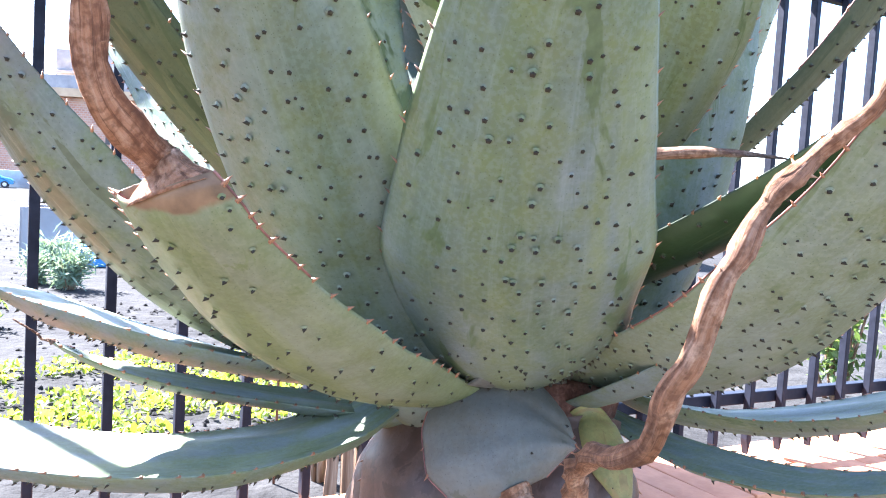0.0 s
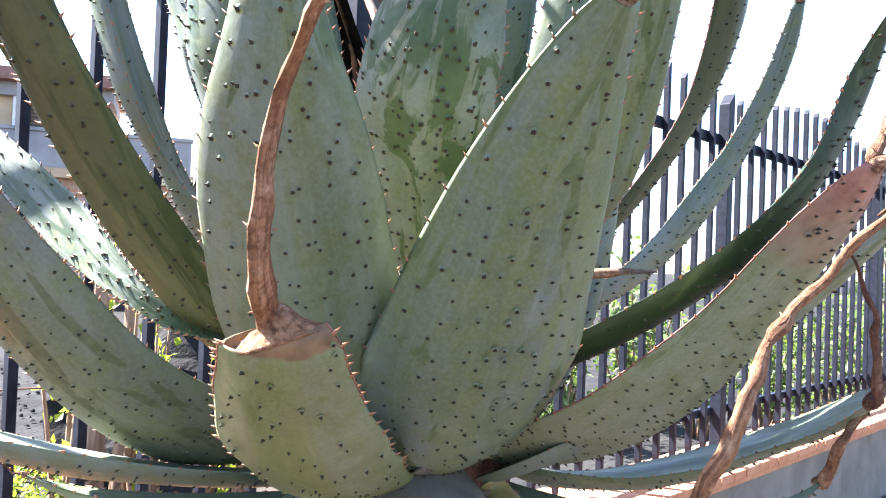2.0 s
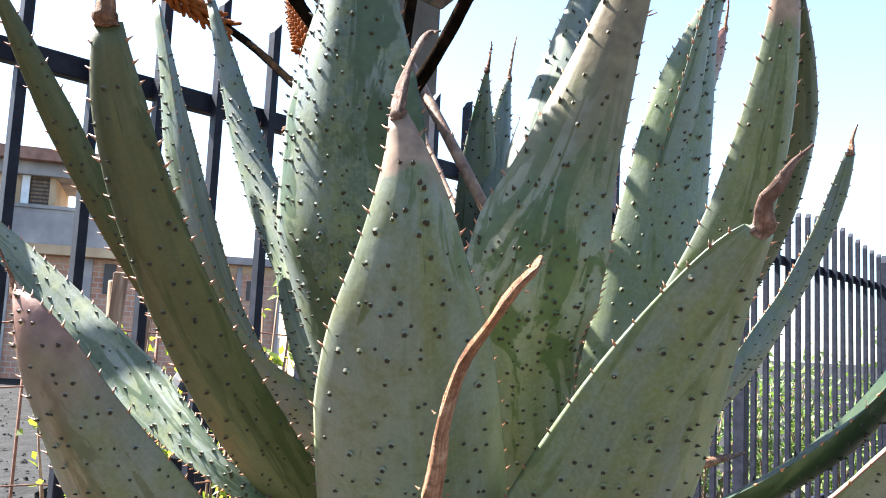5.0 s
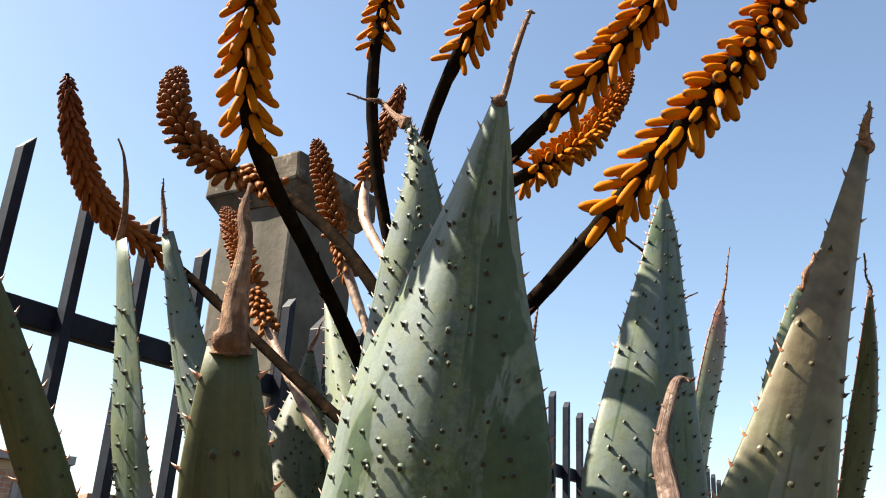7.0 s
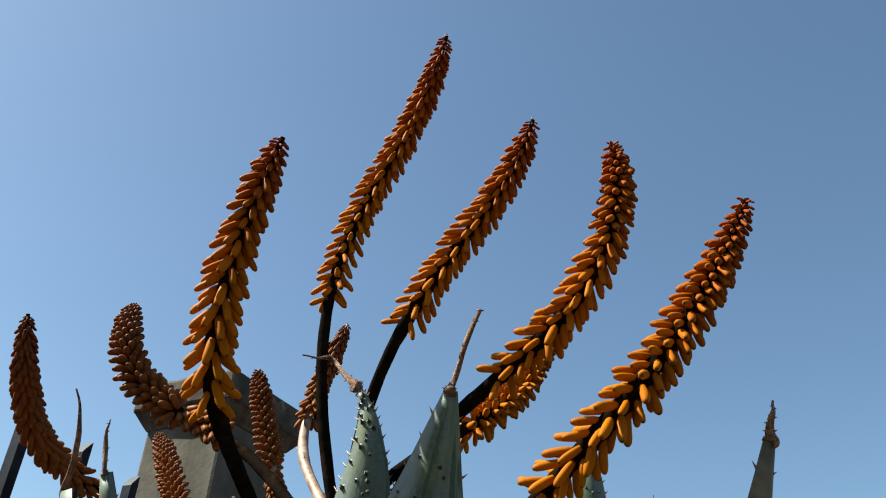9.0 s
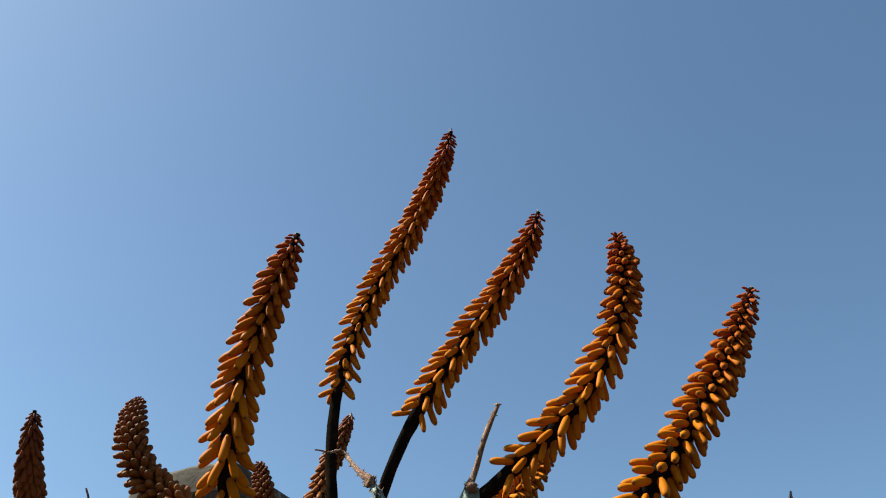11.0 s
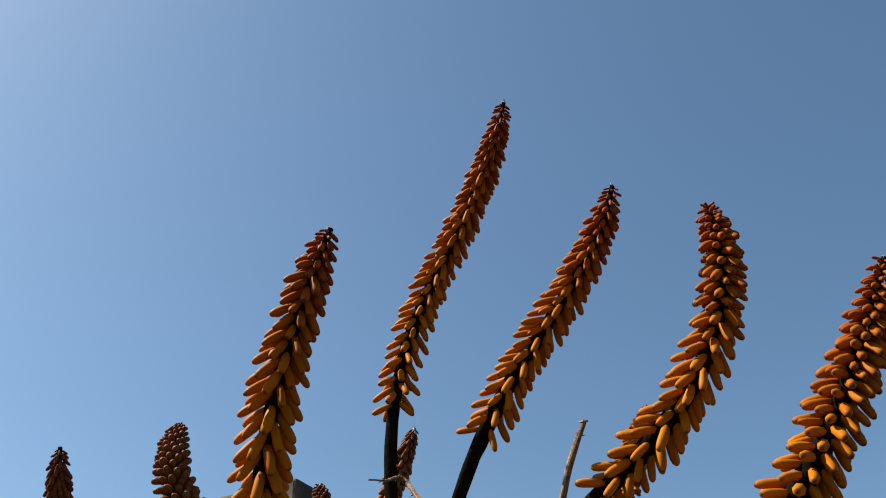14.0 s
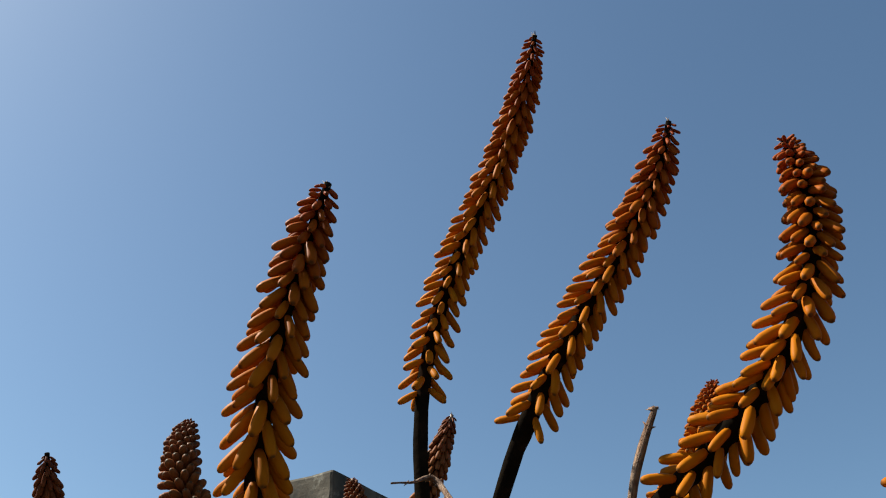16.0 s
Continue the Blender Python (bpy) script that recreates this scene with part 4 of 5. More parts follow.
def bar_mesh(w, d, z0, z1, cut):
    """A flat steel bar with a slanting top and a pointed foot."""
    bm = bmesh.new()
    x, y = w / 2, d / 2
    lo = [bm.verts.new((sx * x, sy * y, z0 + .045)) for sx, sy in ((-1, -1), (1, -1), (1, 1), (-1, 1))]
    hi = [bm.verts.new((sx * x, sy * y, z1 - (cut if sx < 0 else 0))) for sx, sy in ((-1, -1), (1, -1), (1, 1), (-1, 1))]
    pt = [bm.verts.new((0, sy * y, z0)) for sy in (-1, 1)]
    for i in range(4):
        j = (i + 1) % 4
        bm.faces.new((lo[i], lo[j], hi[j], hi[i]))
    bm.faces.new(hi)
    bm.faces.new((lo[0], pt[0], lo[1]))
    bm.faces.new((lo[2], pt[1], lo[3]))
    bm.faces.new((lo[1], pt[0], pt[1], lo[2]))
    bm.faces.new((lo[3], pt[1], pt[0], lo[0]))
    bmesh.ops.recalc_face_normals(bm, faces=bm.faces)
    bmesh.ops.bevel(bm, geom=list(bm.edges), offset=.0015, segments=1, affect="EDGES")
    me = bpy.data.meshes.new("bar")
    bm.to_mesh(me)
    bm.free()
    return me


# bar tops swing up in a low arch between one stout post and the next
BAY = 16
FIRST, LAST = -38, 72
stout = bar_mesh(.05, .05, .46, 2.03, .05)
bars = {}
for k in range(FIRST, LAST):
    step = (k - 22) % BAY
    if step not in bars:
        bars[step] = bar_mesh(.018, .024, .505, 2.018 + .092 * (1 - math.cos(2 * math.pi * step / BAY)) / 2, .022)
    ob = part("bar" if step else "post", bars[step] if step else stout, IRON, fence)
    ob.location = (k * PITCH, 0, 0)
for name, z, h in (("top_rail", 1.83, .042), ("bottom_rail", .662, .034)):
    bm = bmesh.new()
    box_bm(bm, ((LAST - FIRST) * PITCH, .03, h), Matrix.Translation(((LAST + FIRST - 1) / 2 * PITCH, .029, z)), .003)
    part(name, bm, IRON, fence)

# ---- low wall with its tiled coping ----
wall = part("wall_low", bmesh.new(), RENDER, None, "low rendered wall under the fence", "structure")
bm = bmesh.new()
box_bm(bm, (14.0, .22, 1.40), Matrix.Translation((2.1, -.02, -.29)), .008)
bm.to_mesh(wall.data)
bm.free()
wall.matrix_world = FENCE_M
coping = tagged(part("coping", bmesh.new(), TERRACOTTA, None), "terracotta tile coping on the low wall", kind="structure")
coping.matrix_world = FENCE_M
tile_bm = bmesh.new()
box_bm(tile_bm, (.105, .34, .035), Matrix.Identity(4), .004)
tile_me = bpy.data.meshes.new("coping_tile")
tile_bm.to_mesh(tile_me)
tile_bm.free()
bm = bmesh.new()
box_bm(bm, (14.0, .30, .03), Matrix.Translation((2.1, -.04, .434)), .003)
bm.to_mesh(coping.data)
bm.free()
rng = random.Random(5)
for k in range(-28, 96):
    ob = part("coping_tile", tile_me, TERRACOTTA, coping)
    ob.matrix_local = pose(-1.75 + k * .11, -.04 + rng.uniform(-.003, .003), .466 + rng.uniform(-.002, .002), rng.uniform(-.6, .6), 0, rng.uniform(-.5, .5))

# ---- gate pillar behind the fence ----
pillar = tagged(new("pillar"), "weathered concrete pillar with a stained overhanging cap", "pillar")
PS, PA = .345, .467
PC = Vector((.16, 2.151, 0)) + Matrix.Rotation(PA, 3, "Z") @ Vector((PS / 2, PS / 2, 0))
pillar.matrix_world = Matrix.Translation((PC.x, PC.y, -.9)) @ Matrix.Rotation(PA, 4, "Z")
bm = bmesh.new()
box_bm(bm, (PS - .075, PS - .075, 3.28), Matrix.Translation((0, 0, 1.64)), .010)
bmesh.ops.subdivide_edges(bm, edges=bm.edges, cuts=5, use_grid_fill=True)
for vtx in bm.verts:
    vtx.co += Vector((noise.noise(vtx.co * 7), noise.noise(vtx.co * 7 + Vector((9, 0, 0))), 0)) * .004
part("shaft", bm, PILLAR, pillar)
bm = bmesh.new()
made = bmesh.ops.create_cube(bm, size=1.0, matrix=Matrix.Translation((0, 0, 3.296)) @ Matrix.Diagonal((PS - .012, PS - .012, .044, 1)))
for vtx in made["verts"]:
    if vtx.co.z < 3.29:
        vtx.co.x *= .82
        vtx.co.y *= .82
box_bm(bm, (PS, PS, .082), Matrix.Translation((0, 0, 3.357)), .009)
bmesh.ops.subdivide_edges(bm, edges=bm.edges, cuts=4, use_grid_fill=True)
for vtx in bm.verts:
    vtx.co += Vector((noise.noise(vtx.co * 11), noise.noise(vtx.co * 11 + Vector((9, 0, 0))), noise.noise(vtx.co * 11 + Vector((0, 9, 0))))) * .006
part("cap", bm, CONCRETE, pillar, "cap blackened with lichen and soot")

# ---- ground ----
bm = bmesh.new()
bmesh.ops.create_grid(bm, x_segments=120, y_segments=120, size=1)
for vtx in bm.verts:
    x, y = vtx.co.x, vtx.co.y
    X, Y = math.copysign(abs(x) ** 3.2, x) * 1500, math.copysign(abs(y) ** 3.2, y) * 1500
    near = max(0.0, 1 - math.hypot(X, Y) / 40)
    vtx.co = (X, Y, -1.0 + near * .10 * noise.fractal(Vector((X * .7, Y * .7, 3)), 1, 2, 4))
ground = part("ground", bm, SOIL, None, "grey stony garden soil with weeds", "structure")
bm = bmesh.new()
box_bm(bm, (13.8, 6.0, 1.2), Matrix.Translation((2.0, -3.14, -.6)), .01)
terrace = part("terrace_floor", bm, PAVING, None, "grey terrace floor inside the fence", "structure")
terrace.matrix_world = FENCE_M

# ---- garden beyond the fence ----
GROUND_Z = -1.0


def spot(az, distance):
    """A place on the garden at that bearing (degrees from +y towards +x) and distance."""
    return Vector((math.sin(radians(az)) * distance, math.cos(radians(az)) * distance, GROUND_Z))


_m = Mat("weed_leaf", 0.55, spec=0.3)
WEED = _m.colour(_m.mix(_m.island(), (0.05, 0.08, 0.008), (0.11, 0.14, 0.016))).translucent(0.35, (0.45, 0.55, 0.04)).m
_m = Mat("shrub_leaf", 0.6, spec=0.3)
SHRUB = _m.colour(_m.mix(_m.island(), (0.05, 0.085, 0.025), (0.13, 0.18, 0.06))).translucent(0.25, (0.2, 0.3, 0.05)).m
_m = Mat("grey_shrub_leaf", 0.5, spec=0.4)
GREY_SHRUB = _m.colour(_m.mix(_m.island(), (0.07, 0.12, 0.07), (0.19, 0.26, 0.19))).translucent(0.2, (0.3, 0.4, 0.2)).m
_m = Mat("old_timber", 0.85, spec=0.2)
_c = _m.ramp(_m.noise(30, 6, "Object", (1, 1, .06)), [(0.3, (0.07, 0.04, 0.025)), (0.5, (0.19, 0.12, 0.075)), (0.72, (0.36, 0.27, 0.19))])
TIMBER = _m.colour(_c).bump(_m.noise(40, 5, "Object", (1, 1, .06)), 0.6, 0.006).m
_m = Mat("rusty_wire", 0.8)
RUST = _m.colour(_m.ramp(_m.noise(30, 5), [(0.3, (0.09, 0.035, 0.02)), (0.7, (0.20, 0.09, 0.05))])).m
_m = Mat("brickwork", 0.9, spec=0.15)
_b = _m.t.nodes.new("ShaderNodeTexBrick")
_b.inputs["Scale"].default_value = 1.0
_b.inputs["Brick Width"].default_value, _b.inputs["Row Height"].default_value, _b.inputs["Mortar Size"].default_value = 0.42, 0.24, 0.02
_b.inputs["Color1"].default_value, _b.inputs["Color2"].default_value, _b.inputs["Mortar"].default_value = (0.46, 0.23, 0.145, 1), (0.36, 0.18, 0.12, 1), (0.42, 0.36, 0.31, 1)
_r = _m.t.nodes.new("ShaderNodeMapping")
_r.inputs["Rotation"].default_value = (radians(90), 0, 0)
_m.t.links.new(_m.co.outputs["Object"], _r.inputs[0])
_m.t.links.new(_r.outputs[0], _b.inputs["Vector"])
BRICKWORK = _m.colour(_m.mix(_m.ramp(_m.noise(0.7, 5), [(0.45, 0.0), (0.65, 0.6)]), _b.outputs[0], (0.46, 0.33, 0.23))).m
_m = Mat("stained_concrete", 0.9, spec=0.15)
HOUSE = _m.colour(_m.ramp(_m.noise(0.8, 7), [(0.3, (0.22, 0.205, 0.20)), (0.55, (0.32, 0.295, 0.28)), (0.75, (0.42, 0.385, 0.35))])).bump(_m.noise(3, 6), 0.5, 0.03).m
_m = Mat("ochre_plaster", 0.9, spec=0.15)
OCHRE = _m.colour(_m.ramp(_m.noise(0.9, 6), [(0.3, (0.40, 0.27, 0.16)), (0.7, (0.55, 0.40, 0.25))])).m
_m = Mat("roof_tile_edge", 0.9, spec=0.15)
TILE_EDGE = _m.colour(_m.ramp(_m.noise(2.5, 5), [(0.3, (0.20, 0.10, 0.075)), (0.7, (0.33, 0.19, 0.14))])).m
DARK = Mat("shutter_dark", 0.6).colour((0.06, 0.05, 0.045)).m
_m = Mat("white_frame", 0.6)
WHITE = _m.colour(_m.ramp(_m.noise(4, 4), [(0.3, (0.60, 0.60, 0.58)), (0.7, (0.74, 0.74, 0.72))])).m
PAINT_BLUE = Mat("car_paint_blue", 0.25, 0.2, 0.6).colour((0.05, 0.22, 0.42)).m
GLASS_DARK = Mat("car_glass", 0.08, 0.0, 0.8).colour((0.02, 0.025, 0.03)).m
RUBBER = Mat("tyre_rubber", 0.75).colour((0.02, 0.02, 0.022)).m
RIM = Mat("wheel_rim", 0.35, 0.7).colour((0.5, 0.5, 0.52)).m
BLUE_PLASTIC = Mat("blue_plastic", 0.45).colour((0.04, 0.20, 0.42)).m


def leaf_card_into(verts, faces, at, way, up, length, width):
    """One folded leaf blade with a raised pair of edges."""
    side = way.cross(up).normalized()
    n = len(verts)
    verts += [at, at + way * length * .45 + side * width / 2 + up * width * .18, at + way * length, at + way * length * .45 - side * width / 2 + up * width * .18, at + way * length * .5]
    faces += [(n, n + 1, n + 4), (n + 1, n + 2, n + 4), (n + 2, n + 3, n + 4), (n + 3, n, n + 4)]


def shrub(at, height, spread, leaves, leaf_len, leaf_w, material, seed, label, stems=9, droop=0.0, name="shrub"):
    """A bush of bent stems that carry many separate leaves."""
    rng = random.Random(seed)
    thing = tagged(new(name), label, "shrub")
    thing.location = at
    sv, sf, suv, lv, lf = [], [], [], [], []
    for k in range(stems):
        a = rng.uniform(0, 6.283)
        out = Vector((math.cos(a), math.sin(a), 0)) * spread * rng.uniform(.15, .55)
        top = out + Vector((0, 0, height * rng.uniform(.55, 1.0)))
        pts = spline([Vector((out.x * .1, out.y * .1, -.05)), out * .45 + Vector((0, 0, height * .35)), top], 9)
        v, f, uv = tube(pts, [.012 * height * (1 - i / 10) for i in range(9)], 5, 1.0, .1, seed + k)
        n0 = len(sv)
        sv += v
        sf += [tuple(n0 + i for i in t) for t in f]
        suv += uv
        for _ in range(leaves // stems):
            p = pts[rng.randint(2, 8)] + rand_way(rng) * rng.uniform(0, .16) * spread
            w = rand_way(rng, .5 - droop)
            leaf_card_into(lv, lf, p, w, rand_way(rng, .8), leaf_len * rng.uniform(.6, 1.2), leaf_w * rng.uniform(.7, 1.2))
    part("stem", mesh_of("stem", sv, sf, suv), TIMBER, thing)
    part("foliage", mesh_of("foliage", lv, lf, None, False), material, thing, kind="stuff")
    return thing


# weeds on the stony soil
rng = random.Random(77)
wv, wf = [], []
for _ in range(620):
    az, d = rng.uniform(-31, -4), rng.uniform(7.2, 10.5)
    p = spot(az, d)
    if noise.noise(p * .9 + Vector((3, 1, 0))) + (.25 if d < 8.6 else -.05) < -.02:
        continue
    for _ in range(9):
        q = p + Vector((rng.uniform(-.1, .1), rng.uniform(-.1, .1), rng.uniform(.0, .09)))
        leaf_card_into(wv, wf, q, rand_way(rng, .3), rand_way(rng, 1.2), rng.uniform(.05, .10), rng.uniform(.04, .07))
part("weeds", mesh_of("weeds", wv, wf, None, False), WEED, None, "low bright green weeds on the garden soil", "stuff")
# loose stones
gv, gf = [], []
for _ in range(1500):
    az, d = rng.uniform(-36, 4), 6.5 + 26 * rng.random() ** 1.6
    p = spot(az, d)
    dome_into(gv, gf, [], p + Vector((0, 0, .02)), rand_way(rng, 2.5), rng.uniform(.015, .055), rng.uniform(.01, .035), (0, 0), 5)
part("rubble", mesh_of("rubble", gv, gf, None, False), SOIL, None, "scattered grey stones on the garden soil", "stuff")

shrub(spot(-23.6, 16.3), .98, .95, 900, .26, .045, GREY_SHRUB, 1, "grey-green bush with narrow pointed leaves", 16, .2)
shrub(spot(-25.3, 17.2), .7, .8, 400, .24, .045, GREY_SHRUB, 2, "grey-green bush with narrow pointed leaves", 10, .2)
shrub(spot(-28.8, 12.5), .5, .7, 300, .18, .05, SHRUB, 3, "low green weedy bush in the garden", 8)
for k, (az, d, h) in enumerate(((-7.4, 6.2, 2.55), (-4.0, 6.6, 2.6), (-2.4, 6.0, 2.2), (1.4, 6.3, 2.3), (3.6, 6.0, 2.75), (5.6, 6.6, 2.6), (7.6, 7.0, 2.4))):
    shrub(spot(az, d), h, .75, 170, .085, .06, WEED, 20 + k, "thin shrub with sparse yellow-green leaves", 6)
for k, (az, d, h) in enumerate(((26, 11, 2.4), (31, 12.5, 2.6), (35, 12, 2.3), (39, 13, 2.5), (43, 12, 2.2), (47, 11, 2.9), (51, 12, 3.0), (56, 12, 2.8), (61, 12, 2.6))):
    shrub(spot(az, d), h, 2.2, 1100, .14, .07, SHRUB, 40 + k, "dense green shrub beyond the fence", 14)

# old timber stakes and rusty wire
for k, (az, d, w, h, tilt) in enumerate(((-6.6, 5.6, .085, 2.8, 2), (-5.5, 5.65, .075, 2.75, -1), (-4.8, 5.75, .06, 2.6, 3))):
    bm = bmesh.new()
    box_bm(bm, (w, w * .8, h), Matrix.Translation((0, 0, h / 2 - .1)), .01)
    bmesh.ops.subdivide_edges(bm, edges=bm.edges, cuts=6, use_grid_fill=True)
    for vtx in bm.verts:
        vtx.co += Vector((noise.noise(vtx.co * 5 + Vector((k * 7, 0, 0))), noise.noise(vtx.co * 5 + Vector((0, k * 7, 0))), 0)) * .022
    stake = tagged(part("timber_stake", bm, TIMBER, None), "rough weathered timber stake in the garden", "stake", "garden stakes")
    p = spot(az, d)
    stake.matrix_world = pose(p.x, p.y, p.z, 0, tilt, 20 * k)
wire = tagged(new("wire_fence"), "rusty wire fence with thin iron posts", "wire fence")
wire.location = spot(0, 5.9)
for z in (1.35, 1.95, 2.35):
    pts = [Vector((x, .12 * math.sin(x * 1.3), z + .02 * math.sin(x * 5))) for x in np.linspace(-1.6, 2.2, 24)]
    v, f, uv = tube(pts, [.006] * 24, 5)
    part("wire", mesh_of("wire", v, f, uv), RUST, wire)
for x in (-1.1, -.3, .75, 1.5):
    v, f, uv = tube([Vector((x, .1, z)) for z in (0, 1.2, 2.7)], [.011] * 3, 6)
    part("iron_post", mesh_of("iron_post", v, f, uv), RUST, wire)

# old tyre on a heap
tyre = tagged(new("tyre"), "worn black tyre lying on a garden heap", "tyre")
bm = bmesh.new()
ring = [(0.30, .09), (.34, .10), (.36, .06), (.36, -.06), (.34, -.10), (.30, -.09), (.22, -.08), (.20, -.05), (.20, .05), (.22, .08)]
rows = [[bm.verts.new((r * math.cos(a), y, r * math.sin(a))) for r, y in ring] for a in np.linspace(0, 2 * math.pi, 32, endpoint=False)]
for i in range(32):
    for k in range(10):
        bm.faces.new((rows[i][k], rows[i][(k + 1) % 10], rows[(i + 1) % 32][(k + 1) % 10], rows[(i + 1) % 32][k]))
part("casing", bm, RUBBER, tyre)
p = spot(1.3, 9.0)
tyre.matrix_world = pose(p.x, p.y, p.z + 1.75, 18, 10, 35)
bm = bmesh.new()
bmesh.ops.create_icosphere(bm, subdivisions=4, radius=1)
for vtx in bm.verts:
    vtx.co *= 1 + .22 * noise.fractal(vtx.co * 2.2, 1, 2, 4)
    vtx.co = Vector((vtx.co.x * 1.5, vtx.co.y * 1.0, vtx.co.z * 1.5))
heap = tagged(part("mound", bm, SOIL, None), "heap of grey rubble and soil under the tyre", "heap")
heap.location = spot(1.6, 9.2)

# concrete trough with iron posts
trough = tagged(new("concrete_trough"), "weathered open concrete trough in the garden", "trough")
p = spot(-23.2, 22.5)
trough.matrix_world = pose(p.x, p.y, p.z, 0, 0, 14)
for sx, sy, lx, ly in ((0, -.8, 2.2, .12), (0, .8, 2.2, .12), (-1.1, 0, .12, 1.6), (1.1, 0, .12, 1.6)):
    bm = bmesh.new()
    box_bm(bm, (lx, ly, 1.25), Matrix.Translation((sx, sy, .6)), .02)
    part("trough_wall", bm, HOUSE, trough)
bm = bmesh.new()
box_bm(bm, (.9, .5, .5), Matrix.Translation((0, 0, .25)), .06)
crate = tagged(part("plastic_crate", bm, BLUE_PLASTIC, None), "blue plastic crate beside the trough", "crate")
q = spot(-22.0, 20.5)
crate.matrix_world = pose(q.x, q.y, q.z, 0, 0, 25)

# ---- parked car ----
car = tagged(new("car"), "small blue hatchback parked in the distance", "car")
p = spot(-28.2, 86)
car.matrix_world = pose(p.x, p.y, p.z, 0, 0, 24)
bm = bmesh.new()
outline = [(-2.0, .35), (-2.02, .75), (-1.75, .95), (-1.2, 1.38), (-.6, 1.46), (.35, 1.42), (1.05, .98), (1.75, .86), (2.02, .66), (2.02, .35)]
left = [bm.verts.new((x, -.80 + (.12 if z > 1.2 else 0), z)) for x, z in outline]
right = [bm.verts.new((x, .80 - (.12 if z > 1.2 else 0), z)) for x, z in outline]
bm.faces.new(left)
bm.faces.new(right[::-1])
for i in range(10):
    j = (i + 1) % 10
    bm.faces.new((left[j], left[i], right[i], right[j]))
bmesh.ops.recalc_face_normals(bm, faces=bm.faces)
bmesh.ops.bevel(bm, geom=list(bm.edges), offset=.05, segments=2, affect="EDGES")
part("body", bm, PAINT_BLUE, car)
for sy in (-1, 1):
    bm = bmesh.new()
    quad = [bm.verts.new((x, sy * y, z)) for x, y, z in ((-1.35, .80, .98), (.85, .80, .98), (.3, .72, 1.34), (-1.1, .72, 1.34))]
    bm.faces.new(quad)
    bmesh.ops.solidify(bm, geom=bm.faces, thickness=.03)
    part("side_window", bm, GLASS_DARK, car)
    for x in (-1.3, 1.3):
        bm = bmesh.new()
        bmesh.ops.create_cone(bm, cap_ends=True, segments=20, radius1=.31, radius2=.31, depth=.2, matrix=Matrix.Translation((x, sy * .74, .31)) @ Matrix.Rotation(radians(90), 4, "X"))
        wheel = part("wheel", bm, RUBBER, car)
        bm = bmesh.new()
        bmesh.ops.create_cone(bm, cap_ends=True, segments=16, radius1=.2, radius2=.17, depth=.22, matrix=Matrix.Translation((x, sy * .745, .31)) @ Matrix.Rotation(radians(90), 4, "X"))
        part("rim", bm, RIM, wheel)


def slab(house, name, x0, x1, y0, y1, z0, z1, material, bevel=.02, label=""):
    bm = bmesh.new()
    box_bm(bm, (x1 - x0, y1 - y0, z1 - z0), Matrix.Translation(((x0 + x1) / 2, (y0 + y1) / 2, (z0 + z1) / 2)), bevel)
    return part(name, bm, material, house, label)


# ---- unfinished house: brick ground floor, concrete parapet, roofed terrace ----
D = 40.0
house = tagged(new("house"), "unfinished brick and concrete house with a roofed terrace", "house")
house.location = (0, D, GROUND_Z)


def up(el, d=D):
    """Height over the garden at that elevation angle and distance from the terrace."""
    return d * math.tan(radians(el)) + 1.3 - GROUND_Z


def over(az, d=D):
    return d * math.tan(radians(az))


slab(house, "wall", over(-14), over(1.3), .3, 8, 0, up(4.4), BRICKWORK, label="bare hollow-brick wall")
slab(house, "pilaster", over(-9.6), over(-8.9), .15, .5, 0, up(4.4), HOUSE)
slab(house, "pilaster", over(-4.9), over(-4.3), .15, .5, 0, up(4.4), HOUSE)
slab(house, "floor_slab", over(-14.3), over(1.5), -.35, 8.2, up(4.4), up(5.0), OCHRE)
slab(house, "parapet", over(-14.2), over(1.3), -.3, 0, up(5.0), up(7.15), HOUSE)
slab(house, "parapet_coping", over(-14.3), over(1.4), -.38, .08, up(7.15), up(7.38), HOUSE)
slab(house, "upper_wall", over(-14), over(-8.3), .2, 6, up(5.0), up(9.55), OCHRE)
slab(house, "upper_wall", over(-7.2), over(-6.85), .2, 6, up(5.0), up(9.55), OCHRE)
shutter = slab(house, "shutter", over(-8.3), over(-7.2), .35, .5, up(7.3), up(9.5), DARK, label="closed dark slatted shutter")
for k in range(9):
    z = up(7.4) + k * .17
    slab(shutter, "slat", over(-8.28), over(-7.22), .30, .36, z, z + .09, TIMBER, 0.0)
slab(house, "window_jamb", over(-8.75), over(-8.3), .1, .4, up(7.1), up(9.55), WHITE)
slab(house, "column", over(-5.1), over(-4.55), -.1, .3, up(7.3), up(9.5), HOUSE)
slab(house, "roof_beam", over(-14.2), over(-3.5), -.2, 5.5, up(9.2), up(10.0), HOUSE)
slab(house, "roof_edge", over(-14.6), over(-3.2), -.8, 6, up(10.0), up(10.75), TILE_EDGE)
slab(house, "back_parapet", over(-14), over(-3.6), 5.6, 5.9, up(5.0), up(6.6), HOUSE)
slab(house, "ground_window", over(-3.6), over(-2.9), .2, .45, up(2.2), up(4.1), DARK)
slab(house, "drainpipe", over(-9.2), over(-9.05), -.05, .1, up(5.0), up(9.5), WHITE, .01)

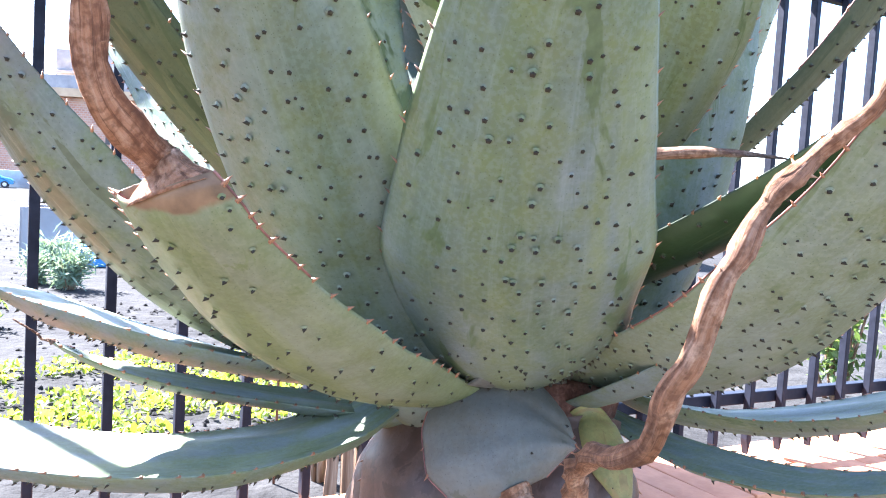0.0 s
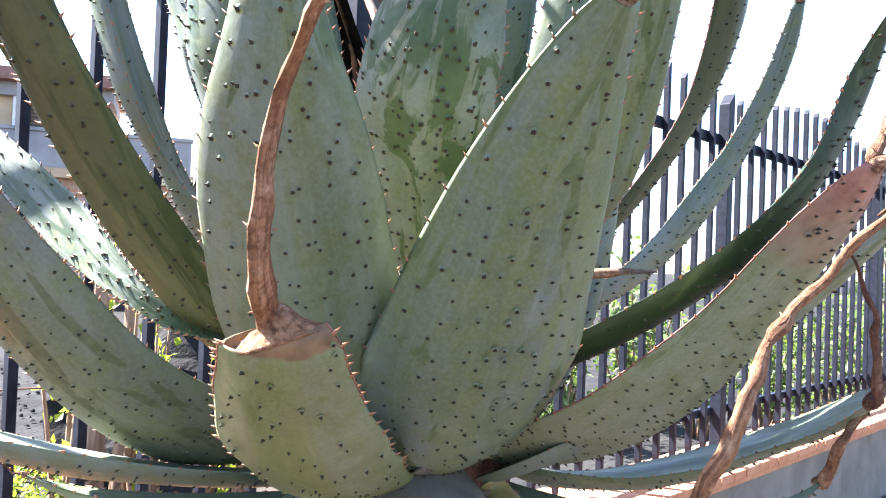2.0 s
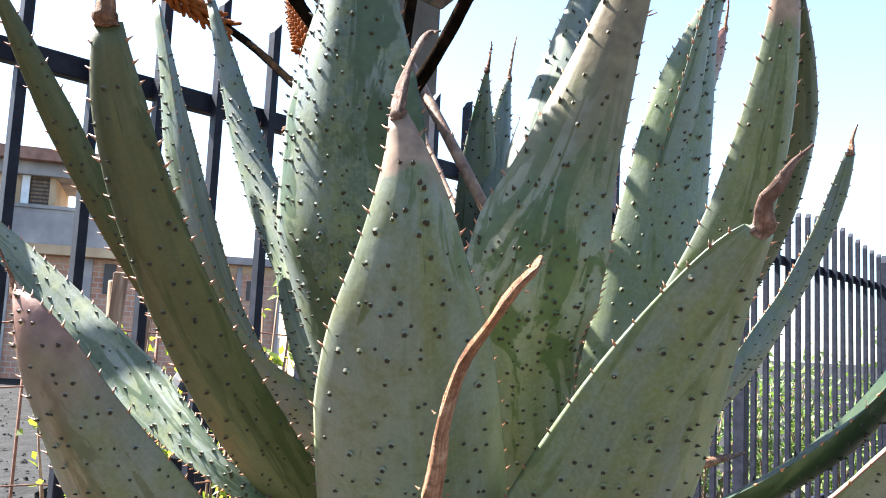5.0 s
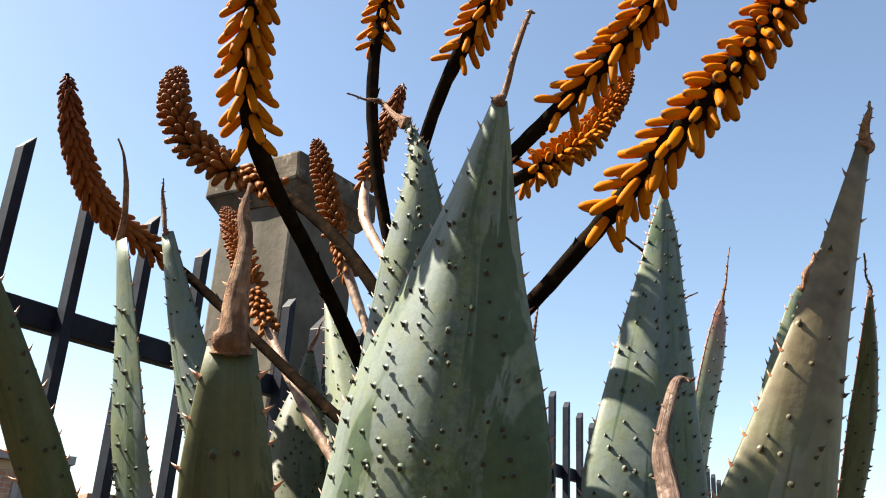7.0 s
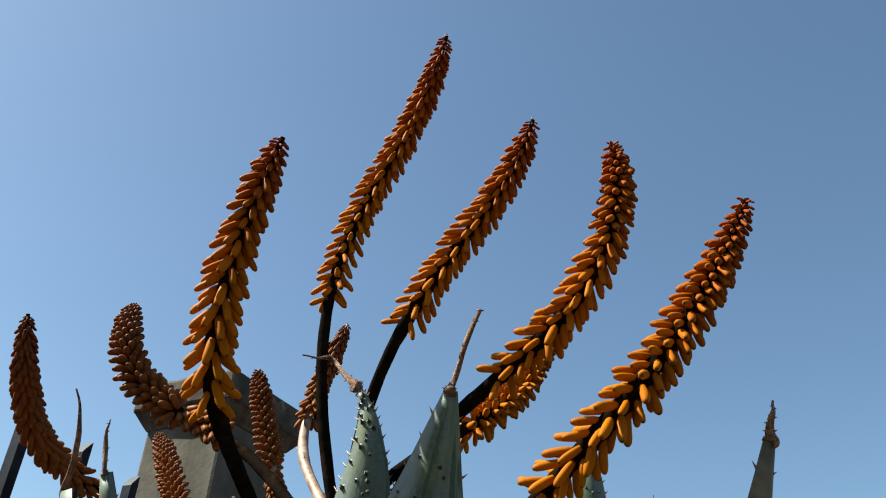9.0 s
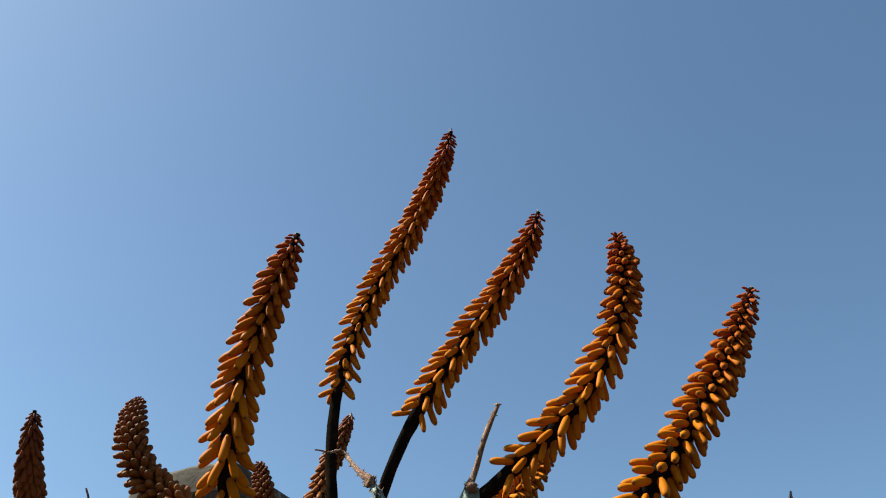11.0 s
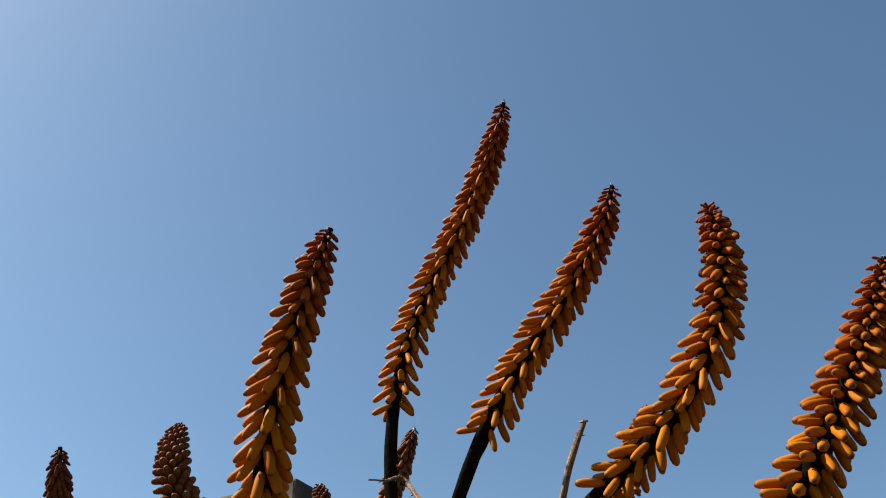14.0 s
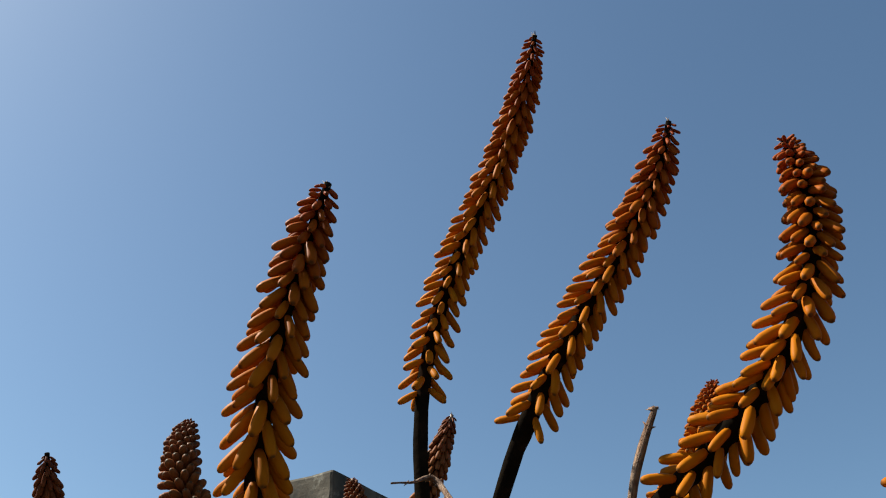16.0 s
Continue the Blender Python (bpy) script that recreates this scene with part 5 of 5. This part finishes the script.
side_house = tagged(new("house"), "low brick outbuilding with a flat concrete roof", "house")
side_house.location = (0, 43, GROUND_Z)
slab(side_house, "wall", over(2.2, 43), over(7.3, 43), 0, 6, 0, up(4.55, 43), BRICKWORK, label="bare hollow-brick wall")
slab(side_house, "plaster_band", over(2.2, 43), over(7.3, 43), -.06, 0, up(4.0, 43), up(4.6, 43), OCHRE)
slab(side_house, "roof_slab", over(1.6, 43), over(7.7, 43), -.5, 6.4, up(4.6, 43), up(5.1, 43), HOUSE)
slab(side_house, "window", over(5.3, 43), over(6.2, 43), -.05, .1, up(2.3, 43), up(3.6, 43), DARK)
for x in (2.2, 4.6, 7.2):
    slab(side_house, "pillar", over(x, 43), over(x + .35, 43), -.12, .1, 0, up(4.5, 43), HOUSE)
shed = tagged(new("shed"), "ochre plastered shed behind the shrubs", "shed")
shed.location = (0, 30, GROUND_Z)
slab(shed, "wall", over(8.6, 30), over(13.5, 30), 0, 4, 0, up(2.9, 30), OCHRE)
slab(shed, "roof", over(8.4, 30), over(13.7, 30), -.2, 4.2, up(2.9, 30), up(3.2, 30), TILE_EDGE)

far_house = tagged(new("house"), "long brick house with a flat roof and rooftop room", "house")
far_house.matrix_world = pose(0, 84, GROUND_Z, 0, 0, 0)
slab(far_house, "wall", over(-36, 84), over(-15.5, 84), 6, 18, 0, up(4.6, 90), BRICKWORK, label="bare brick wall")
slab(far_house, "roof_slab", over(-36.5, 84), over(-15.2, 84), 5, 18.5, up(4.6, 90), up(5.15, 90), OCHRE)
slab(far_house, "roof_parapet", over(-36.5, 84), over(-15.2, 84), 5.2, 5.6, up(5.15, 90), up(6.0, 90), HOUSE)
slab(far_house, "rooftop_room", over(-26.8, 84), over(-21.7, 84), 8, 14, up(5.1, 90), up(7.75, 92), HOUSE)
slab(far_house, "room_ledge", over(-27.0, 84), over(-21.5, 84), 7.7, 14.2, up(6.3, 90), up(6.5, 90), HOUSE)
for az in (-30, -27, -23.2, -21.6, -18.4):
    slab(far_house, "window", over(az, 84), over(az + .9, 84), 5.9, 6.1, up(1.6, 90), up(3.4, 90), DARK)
garden_wall = slab(None, "garden_wall", -75, -20, 78, 78.4, GROUND_Z, .6, HOUSE)
tagged(garden_wall, "low grey concrete garden wall", "wall")
